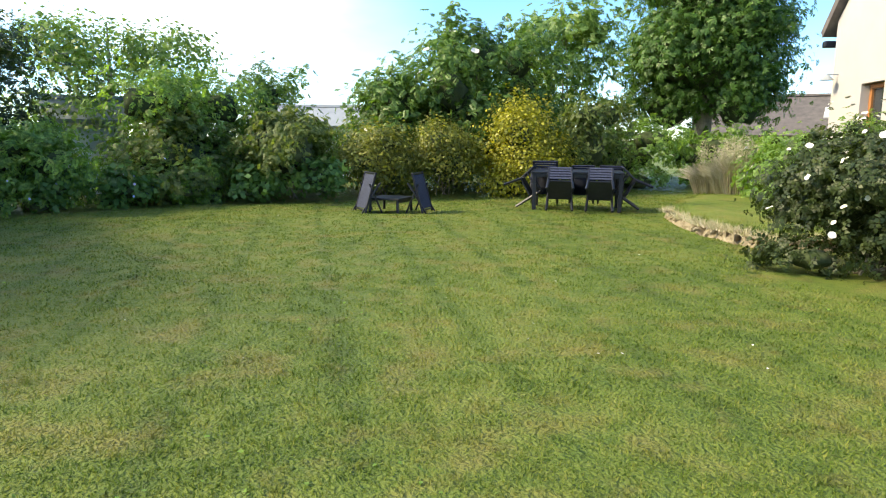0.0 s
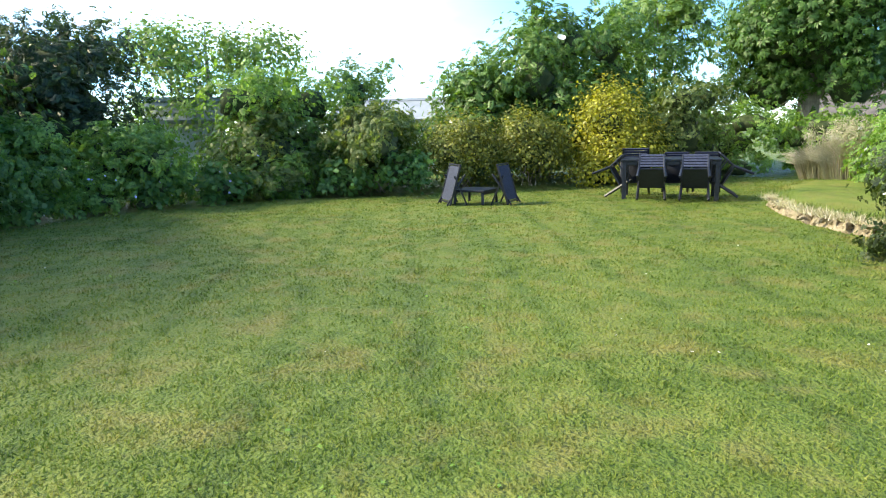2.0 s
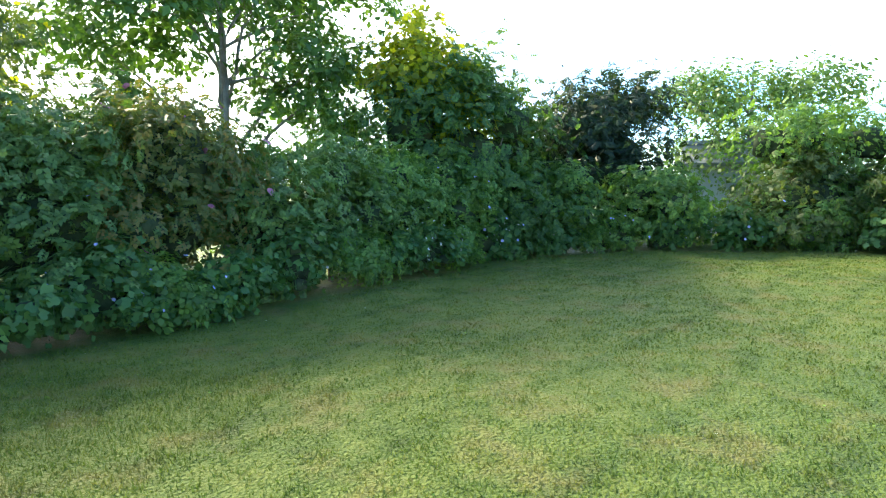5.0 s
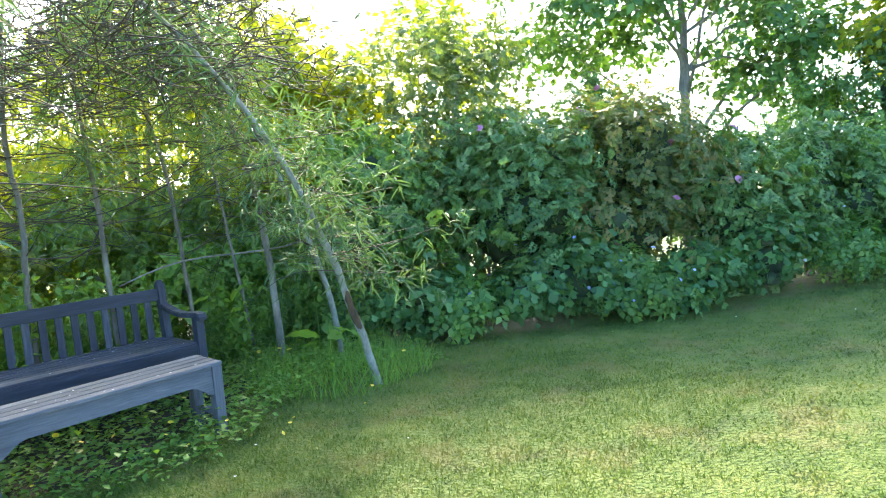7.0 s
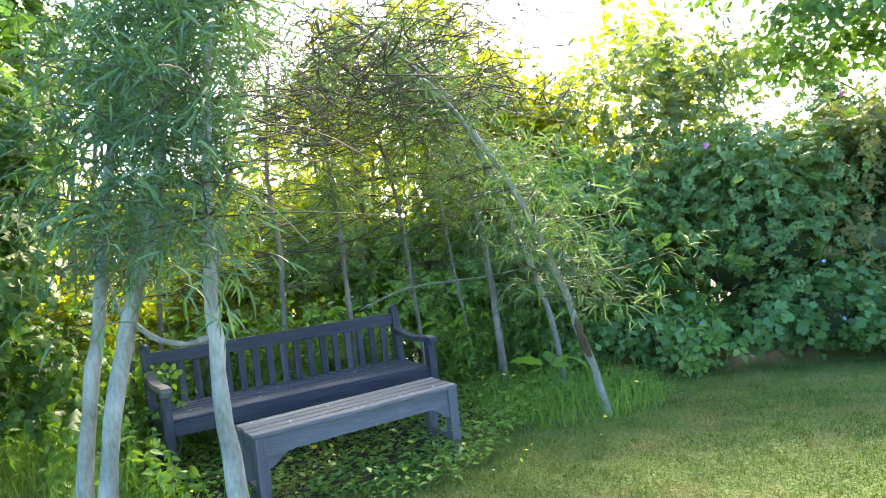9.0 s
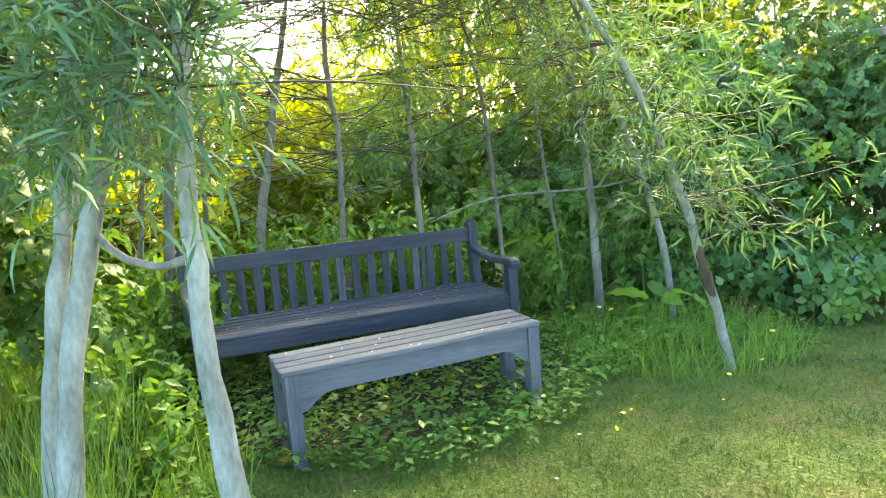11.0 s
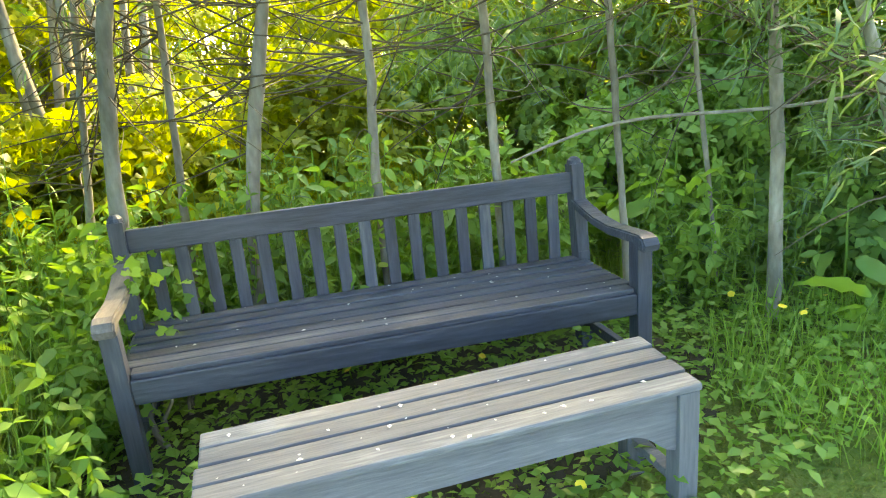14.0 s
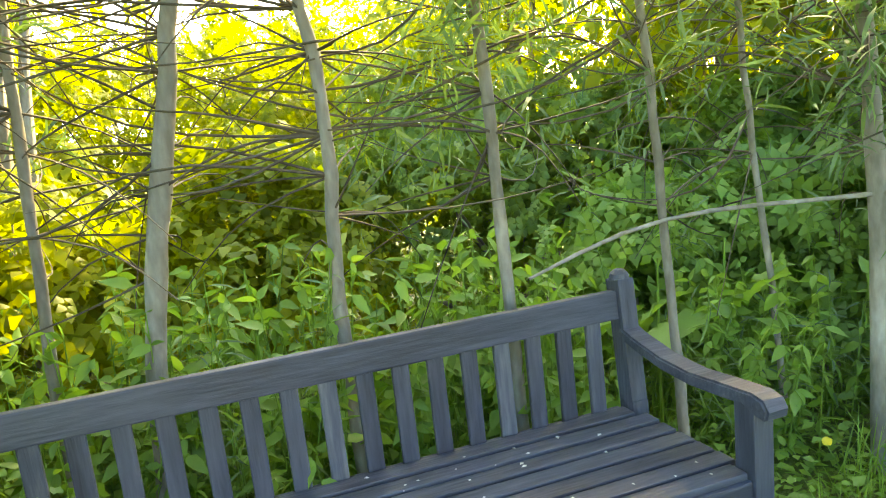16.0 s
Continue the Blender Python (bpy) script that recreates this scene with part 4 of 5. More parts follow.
def willow_leaves():
    """Drooping leafy shoots: thick over the entrance poles, thin elsewhere."""
    r = np.random.default_rng(5)
    pts, outs = [], []

    ways = []

    def shoot(p, n, ln):
        """Leaves along a drooping shoot that starts at p."""
        d = r.normal(0, 1, 3) + [0, 0, 0.15]
        d /= np.linalg.norm(d)
        u = np.linspace(0.1, 1, n)[:, None]
        line = p + d * ln * u + np.array([0, 0, -0.5 * ln]) * u * u
        pts.append(line + r.normal(0, 0.006, (n, 3)))
        ways.append(d * 0.7 - np.array([0, 0, 0.9]) * u + r.normal(0, 0.55, (n, 3)))
        outs.append(r.normal(0, 0.5, (n, 3)) + [0, 0, 0.5])
    for t in twigs:
        w = t[-1][:3] + arb_c
        if w[0] > 0.55 and w[1] < 0.6:
            n = 3
        elif w[2] > 2.15:
            n = int(r.uniform() < 0.6)
        elif w[1] > 0.95 and r.uniform() < 0.5:
            n = 1
        else:
            continue
        for _ in range(n):
            shoot(t[r.integers(2, 6)][:3], 11, 0.22)
    for q, n, lo in ((limbs[11], 330, 0.50), (limbs[12], 250, 0.54), (limbs[13], 250, 0.50), (limbs[0], 110, 0.48), (limbs[1], 60, 0.5), (limbs[2], 85, 0.5), (limbs[3], 85, 0.5), (limbs[4], 95, 0.52), (limbs[5], 105, 0.53)):
        for _ in range(n):
            i = min(int(r.uniform(lo, 1.0) * 21), 20)
            shoot(q[i, :3] + r.normal(0, 0.13, 3) + [-0.05, -0.05, 0.05], 13, 0.28)
    p, o, w = np.concatenate(pts), np.concatenate(outs), np.concatenate(ways)
    q = p + arb_c
    keep = (q[:, 0] > -0.8) | ((q[:, 2] > 1.1 + 0.6 * r.uniform(0, 1, len(q))) & ((q[:, 0] < -1.6) | (q[:, 2] > 2.05)))
    leaves("foliage", p[keep], o[keep], 0.105, WLEAF, L_WILLOW, arb, r, 0.3, 0.35, 0.25, w[keep])


willow_leaves()


# ---- hedge along the lawn ----
def hedge_row():
    r = np.random.default_rng(11)
    kinds = [
        # x, y, width, depth, height, leaf, shape, size, count, label, flowers
        (2.35, 0.85, 1.9, 1.6, 1.75, L_HEDGE, FINE, 0.139, 3662, "dense dark green mixed hedge with ivy at its foot", ()),
        (3.55, 0.1, 1.9, 1.7, 1.8, L_PALE, FINE, 0.139, 3662, "dense green mixed hedge with a few pink roses", (("rose", M_PINK, 8, 0.09, FLOWER),)),
        (4.6, -0.75, 1.8, 1.6, 1.85, L_RED, FINE, 0.139, 2929, "hedge shrub with coppery young shoots and pink roses", (("rose", M_PINK, 12, 0.09, FLOWER),)),
        (5.7, -1.35, 1.9, 1.6, 1.6, L_PALE, FINE, 0.139, 2929, "green hedge with dog roses", (("rose", M_PINK, 9, 0.10, FLOWER),)),
        (6.75, -1.95, 1.5, 1.4, 1.55, L_PALE, FINE, 0.139, 1709, "pale green upright bush in the hedge", ()),
        (7.9, -2.4, 1.8, 1.5, 1.5, L_HEDGE, FINE, 0.139, 2441, "green hedge below a sycamore", ()),
        (9.3, -3.4, 1.9, 1.5, 1.5, L_HEDGE, FINE, 0.139, 2441, "shaded green hedge below a sycamore", (("aster", M_LILAC, 20, 0.042, FLOWER),)),
        (10.6, -4.9, 1.9, 1.7, 1.3, L_HEDGE, FINE, 0.139, 2441, "dark shaded hedge behind low flowers", ()),
        (11.0, -6.9, 2.0, 1.7, 1.25, L_HEDGE, FINE, 0.139, 2441, "dark shaded hedge at the lawn corner", ()),
    ]
    for k, (x, y, w, d, h, lf, sh, sz, n, lab, fl) in enumerate(kinds):
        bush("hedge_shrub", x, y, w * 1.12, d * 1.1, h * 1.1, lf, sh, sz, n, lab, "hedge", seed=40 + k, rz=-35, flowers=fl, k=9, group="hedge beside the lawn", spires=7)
    # low plants at the foot of the hedge
    foot = HEDGE[:12]
    for k in range(21):
        u = k / 20 * (len(foot) - 1.001)
        i = int(u)
        x0, y0 = foot[i][0] + (foot[i + 1][0] - foot[i][0]) * (u - i), foot[i][1] + (foot[i + 1][1] - foot[i][1]) * (u - i)
        dx, dy = foot[i + 1][0] - foot[i][0], foot[i + 1][1] - foot[i][1]
        s = math.hypot(dx, dy)
        x, y = x0 - dy / s * 0.28, y0 + dx / s * 0.28
        fl, lab = (), "leafy mallow at the foot of the hedge"
        if k in (4, 5, 6):
            fl, lab = (("bloom", M_LILAC, 9, 0.036, FLOWER),), "leafy mallow with pale lilac flowers"
        if k in (9, 10, 11, 12, 14):
            fl, lab = (("umbel", M_WHITE, 30, 0.028, BLOOM),), "white-flowered umbels at the foot of the hedge"
        if k in (13, 15, 16, 17):
            fl, lab = (("aster", M_LILAC, 22, 0.042, FLOWER), ("umbel", M_WHITE, 14, 0.026, BLOOM)), "low border plant with small lilac and white flowers"
        bush("border_plant", x, y, 1.05, 0.7, r.uniform(0.46, 0.8), L_IVY if k % 3 else L_HEDGE, LOBED if k % 3 else SPRIG, (0.065 if k < 12 else 0.08) if k % 3 else 0.13, 1100 if k % 3 else 900, lab, "plant", seed=80 + k, flowers=fl, k=5, stems=0, group="plants along the hedge", rz=math.degrees(math.atan2(dy, dx)))


hedge_row()


# ---- trees behind the hedge ----
bush("lilac_bush", 3.8, 1.1, 3.5, 2.0, 3.1, L_BROWN, FINE, 0.134, 4680, "tall loose shrub with fading brownish blossom above the hedge", "shrub", 130, core=False, k=12, stems=14, spires=14)
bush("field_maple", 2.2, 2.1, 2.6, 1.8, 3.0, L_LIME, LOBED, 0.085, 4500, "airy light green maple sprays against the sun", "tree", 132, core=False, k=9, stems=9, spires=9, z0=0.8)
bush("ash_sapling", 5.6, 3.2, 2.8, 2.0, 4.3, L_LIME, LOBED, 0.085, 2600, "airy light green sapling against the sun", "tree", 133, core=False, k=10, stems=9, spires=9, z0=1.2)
bush("climbing_rose", 5.3, 0.2, 1.8, 1.3, 2.05, L_LIME, SPRIG, 0.13, 1500, "sunlit rose climbing through the hedge top", "shrub", 131, core=False, flowers=(("rose", M_PINK, 14, 0.09, FLOWER),), spires=5)
bush("elder_shrub", 7.2, 1.2, 2.8, 1.8, 2.75, L_PALE, FINE, 0.150, 2160, "light green elder standing behind the hedge", "shrub", 136, core=False, k=9, stems=7, spires=8)
bush("elder_shrub", 9.4, -1.2, 2.2, 1.6, 2.5, L_HEDGE, FINE, 0.150, 1728, "green elder standing behind the hedge", "shrub", 137, core=False, k=9, stems=7, spires=8)
tree("whitebeam", 8.85, 0.55, 6.6, 0.085, [(-0.3, 0.2, 4.2, 1.3, 1.3, 0.7), (0.9, -0.3, 4.6, 1.2, 1.2, 0.8), (-1.6, 0.5, 3.7, 1.0, 1.0, 0.6), (1.7, -0.9, 3.6, 0.9, 0.9, 0.6), (0.9, -1.0, 2.75, 0.8, 0.7, 0.4), (0, 0, 5.6, 1.4, 1.4, 0.8), (-0.9, 0.9, 5.2, 1.1, 1.1, 0.6), (-2.3, 1.0, 4.5, 1.1, 1.1, 0.6), (2.2, -1.4, 4.7, 1.2, 1.2, 0.7), (1.3, -1.0, 5.6, 1.2, 1.2, 0.7), (0.5, -1.1, 3.2, 0.9, 0.9, 0.5), (0.95, -2.0, 3.05, 0.9, 0.9, 0.55), (-0.55, 1.2, 3.35, 0.9, 0.9, 0.45), (-0.95, 2.0, 3.5, 0.9, 0.9, 0.5), (0.3, -0.7, 2.55, 0.6, 0.6, 0.35)],
     L_SYC, OVAL, 0.13, 17000, "slender tree with a pale grey trunk and airy crown", 140, bark=M_BARK, limbs=14, start=0.58)
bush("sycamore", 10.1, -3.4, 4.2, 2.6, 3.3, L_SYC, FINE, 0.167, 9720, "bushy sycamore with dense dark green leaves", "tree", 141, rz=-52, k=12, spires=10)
bush("lime_sprays", 9.7, -2.7, 1.9, 1.6, 4.0, L_LIME, LOBED, 0.09, 3600, "light green young sycamore catching the evening sun", "tree", 142, core=False, z0=1.8, stems=6, spires=7)
bush("dark_plum_tree", 12.6, -6.2, 3.9, 2.8, 3.3, L_DARK, FINE, 0.157, 6120, "dark purple-leaved plum tree behind the hedge", "tree", 143, rz=-60, k=11, spires=12)
tree("pale_willow_tree", 14.6, -9.6, 4.1, 0.10, [(0, 0.3, 2.9, 1.2, 1.2, 0.8), (-0.4, -1.2, 3.0, 0.9, 0.9, 0.7), (0.4, 1.2, 3.1, 0.9, 0.9, 0.6), (0, 0, 1.6, 1.6, 1.9, 0.9)],
     L_PALE, SMALL, 0.10, 11000, "pale grey-green willow tree against the sky", 144)
bush("elder_shrub", 11.9, -10.0, 3.6, 2.6, 2.5, L_HEDGE, FINE, 0.148, 4320, "rounded green shrub behind the far hedge", "shrub", 145, spires=9, k=12, rz=-60)
bush("hawthorn", 12.3, -12.3, 3.0, 2.4, 2.75, L_SYC, FINE, 0.148, 3600, "rounded dark green hawthorn at the far boundary", "tree", 146, spires=5, k=10, rz=-60)
bush("far_hedge", 11.0, -9.6, 3.2, 1.8, 1.7, L_BROWN, FINE, 0.139, 2880, "dark brownish hedge with dead flower heads", "hedge", 147, rz=-60, spires=12, group="far hedge")
bush("far_hedge", 10.1, -11.6, 3.0, 1.8, 1.65, L_BROWN, FINE, 0.139, 2880, "dark brownish hedge with dead flower heads", "hedge", 148, rz=-60, spires=10, group="far hedge")
bush("euonymus_hedge", 9.4, -13.2, 2.4, 1.7, 1.5, L_VARI, SMALL, 0.065, 11000, "yellow-green variegated euonymus hedge", "hedge", 149, rz=-60, group="far hedge")
bush("euonymus_hedge", 8.75, -14.7, 2.4, 1.7, 1.48, L_VARI, SMALL, 0.065, 11000, "yellow-green variegated euonymus hedge", "hedge", 150, rz=-60, group="far hedge")
bush("golden_shrub", 7.9, -16.4, 2.6, 1.8, 2.2, L_GOLD, SMALL, 0.07, 15000, "bright golden-yellow variegated shrub", "shrub", 151, rz=-60, k=9)
bush("bronze_shrub", 7.2, -18.1, 2.1, 1.8, 2.3, L_BROWN, FINE, 0.148, 2520, "bronze-green shrub beside the golden one", "shrub", 152)
bush("elder_tree", 10.75, -15.0, 2.7, 2.4, 2.75, L_SYC, FINE, 0.197, 3600, "elder with flat creamy flower heads", "tree", 153, flowers=(("umbel", M_WHITE, 14, 0.16, FLOWER),), spires=5)
bush("elder_tree", 10.4, -16.5, 3.8, 3.0, 4.1, L_SYC, FINE, 0.197, 5040, "tall elder with flat creamy flower heads", "tree", 154, flowers=(("umbel", M_WHITE, 26, 0.16, FLOWER),), spires=8, k=10)
bush("ash_tree", 10.3, -19.2, 4.0, 3.2, 4.3, L_SYC, FINE, 0.216, 4680, "leafy green tree behind the garden hedge", "tree", 155, k=10, spires=6)
bush("light_ash_tree", 10.6, -22.4, 4.4, 3.4, 5.2, L_PALE, FINE, 0.278, 3240, "light green ash tree against the sky", "tree", 156, k=10, spires=7, core=False, stems=10)
bush("dark_hedge", 7.4, -20.4, 3.4, 2.0, 1.7, L_HEDGE, FINE, 0.167, 1584, "dark green hedge below the chestnut tree", "hedge", 157)
bush("dark_hedge", 5.2, -21.6, 3.4, 2.0, 1.6, L_HEDGE, FINE, 0.167, 1584, "dark green hedge below the chestnut tree", "hedge", 158)
tree("horse_chestnut", 6.35, -22.7, 7.6, 0.26, [(0.0, 0.0, 3.4, 1.81, 1.81, 1.6), (0.21, 0.36, 5.4, 1.59, 1.59, 1.5), (-0.87, 0.29, 2.3, 1.08, 1.08, 1.0), (0.94, -0.21, 2.2, 1.08, 1.08, 1.0), (0.0, 0.0, 6.9, 1.01, 1.01, 0.9), (0.72, 0.79, 3.6, 1.08, 1.08, 1.2), (-0.87, 0.72, 4.1, 1.08, 1.08, 1.2)],
     L_CHEST, PALM, 0.145, 19000, "large horse chestnut tree with dense drooping leaves", 160, core=True, rz=20, droop=0.8)

# ---- beds by the house ----
bush("rose_bush", -0.4, -11.4, 2.2, 1.7, 1.28, L_ROSE, SPRIG, 0.088, 8000, "sprawling rose bush with white open flowers", "shrub", 170, flowers=(("rose", M_WHITE, 110, 0.06, FLOWER),), k=10, spires=8, stems=9)
bush("rose_bush", -1.9, -11.7, 2.6, 1.7, 1.35, L_ROSE, SPRIG, 0.1, 2600, "sprawling rose bush with white open flowers", "shrub", 171, flowers=(("rose", M_WHITE, 30, 0.042, BLOOM),), k=9, spires=6)
bush("green_shrub", 2.15, -17.1, 1.6, 1.4, 1.45, L_HEDGE, SPRIG, 0.12, 2500, "fresh green shrub in the raised bed", "shrub", 172)
bush("yellow_shrub", 1.6, -16.0, 1.2, 1.1, 1.2, L_PALE, SPRIG, 0.12, 1800, "yellow-green shrub in the raised bed", "shrub", 173)
bush("climbing_rose", 0.7, -16.5, 1.4, 0.8, 1.5, L_PALE, SPRIG, 0.1, 1800, "climbing rose with white flowers by the house wall", "shrub", 174, flowers=(("rose", M_WHITE, 40, 0.09, FLOWER),), core=False, stems=8, spires=6)


def pampas(x, y, h, seed):
    r = np.random.default_rng(seed)
    ob = thing("ornamental_grass", x, y, 0, 0, "straw-coloured clump of ornamental grass with pale plumes", "grass clump")
    n = 1500
    a, out = r.uniform(0, 6.283, n), r.uniform(0.1, 1.0, n)
    root = np.stack([np.cos(a) * 0.4 * out, np.sin(a) * 0.4 * out, np.zeros(n)], 1)
    paths = []
    for k in range(n):
        d = np.array([math.cos(a[k]), math.sin(a[k]), 0])
        ln = h * r.uniform(0.7, 1.0)
        m = root[k] + d * 0.2 * out[k] + [0, 0, ln * 0.65]
        e = root[k] + d * (0.45 * out[k]) + [0, 0, ln * (1.0 - 0.3 * out[k])]
        paths.append([(*root[k], 0.007), (*m, 0.006), (*e, 0.002)])
    raw("blades", *tubes(paths, 3), L_PAMPAS, ob)["kind"] = "stuff"
    for _ in range(14):
        q = r.normal(0, 0.3, 2)
        p = np.array([q[0], q[1], h]) + r.normal(0, 0.05, (90, 3)) * np.array([1, 1, 2.2])
        leaves("plume", p, r.normal(0, 1, (90, 3)), 0.06, LANCE, L_PAMPAS, ob, r)
    return ob


pampas(3.75, -17.7, 1.0, 9)
pampas(3.15, -17.3, 1.15, 10)


def raised_bed():
    """A low grassed mound with a rough edge of stones and earth."""
    ob = thing("raised_bed", 2.4, -15.2, 0, 0, "low raised grass bed with a crumbling stone edge", "flower bed", kind="structure")
    r = np.random.default_rng(4)
    edge = [(3.15, -14.2), (2.55, -13.4), (1.75, -12.45), (1.2, -12.1), (0.6, -11.9), (0.1, -12.6), (0.6, -14.5), (1.2, -16.5), (2.4, -18.4), (3.7, -18.6), (4.0, -17.2), (3.6, -15.5)]
    bm = bmesh.new()
    ring1 = [bm.verts.new(((x - 2.4) * 0.96, (y + 15.2) * 0.96, 0.17)) for x, y in edge]
    ring2 = [bm.verts.new(((x - 2.4) * 0.6, (y + 15.2) * 0.6, 0.24)) for x, y in edge]
    k = len(edge)
    for i in range(k):
        bm.faces.new([ring1[i], ring1[(i + 1) % k], ring2[(i + 1) % k], ring2[i]])
    bank = bmesh.new()
    steps = [(1.02, 0.0), (1.0, 0.06), (0.985, 0.13), (0.962, 0.172)]
    rows = []
    for f, z in steps:
        row = []
        for i in range(k * 8):
            u, c = (i % 8) / 8, i // 8
            x = edge[c][0] * (1 - u) + edge[(c + 1) % k][0] * u - 2.4
            y = edge[c][1] * (1 - u) + edge[(c + 1) % k][1] * u + 15.2
            q = f + (r.normal(0, 0.02) if 0 < z < 0.17 else 0)
            row.append(bank.verts.new((x * q, y * q, z)))
        rows.append(row)
    for a, b in zip(rows, rows[1:]):
        for i in range(k * 8):
            bank.faces.new([a[i], a[(i + 1) % (k * 8)], b[(i + 1) % (k * 8)], b[i]])
    bmesh.ops.recalc_face_normals(bank, faces=bank.faces)
    part("earth_bank", bank, M_STONE, ob, "dry crumbling earth bank")
    bm.faces.new(ring2)
    bmesh.ops.recalc_face_normals(bm, faces=bm.faces)
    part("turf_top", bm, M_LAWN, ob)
    n = 16000
    gx, gy = r.uniform(0, 4.1, n), r.uniform(-18.7, -11.8, n)
    ok = inside(gx, gy, [((x - 2.4) * 0.95 + 2.4, (y + 15.2) * 0.95 - 15.2) for x, y in edge])
    gx, gy = gx[ok], gy[ok]
    tagged(blades("bed_grass", gx, gy, r.uniform(0.05, 0.11, len(gx)), np.full(len(gx), 0.008), M_BLADE, r, 0.7, 0.16, bent=False), "longer grass on the raised bed", "grass", kind="stuff")
    fx, fy = [], []
    for (x0, y0), (x1, y1) in zip(edge[:5], edge[1:6]):
        u = r.uniform(0, 1, 420)
        fx.append(2.4 + (x0 + (x1 - x0) * u - 2.4) * 0.975 + r.normal(0, 0.05, 420))
        fy.append(-15.2 + (y0 + (y1 - y0) * u + 15.2) * 0.975 + r.normal(0, 0.05, 420))
    fx, fy = np.concatenate(fx), np.concatenate(fy)
    tagged(blades("dry_grass", fx, fy, r.uniform(0.06, 0.15, len(fx)), np.full(len(fx), 0.006), L_PAMPAS, r, 0.9, 0.12), "dry straw-coloured grass on the bed edge", "grass", kind="stuff")
    stones = []
    for s in range(3):
        bm = bmesh.new()
        bmesh.ops.create_icosphere(bm, subdivisions=1, radius=1.0)
        for v in bm.verts:
            v.co *= r.uniform(0.75, 1.15)
        me = bpy.data.meshes.new("stone")
        bm.to_mesh(me)
        bm.free()
        me.materials.append(M_STONE)
        stones.append(me)
    for i in range(4):
        (x0, y0), (x1, y1) = edge[i], edge[i + 1]
        cnt = int(math.hypot(x1 - x0, y1 - y0) / 0.15)
        for j in range(cnt):
            u = (j + r.uniform(0, 0.6)) / cnt
            st = new("stone", stones[r.integers(0, 3)])
            st.parent = ob
            st.matrix_local = pose(x0 + (x1 - x0) * u - 2.4 + r.normal(0, 0.04), y0 + (y1 - y0) * u + 15.2 + r.normal(0, 0.05), r.uniform(0.03, 0.15), r.uniform(0, 90), r.uniform(0, 60), r.uniform(0, 360)) @ Matrix.Diagonal((r.uniform(0.035, 0.08), r.uniform(0.03, 0.06), r.uniform(0.02, 0.045), 1))
    return ob


raised_bed()


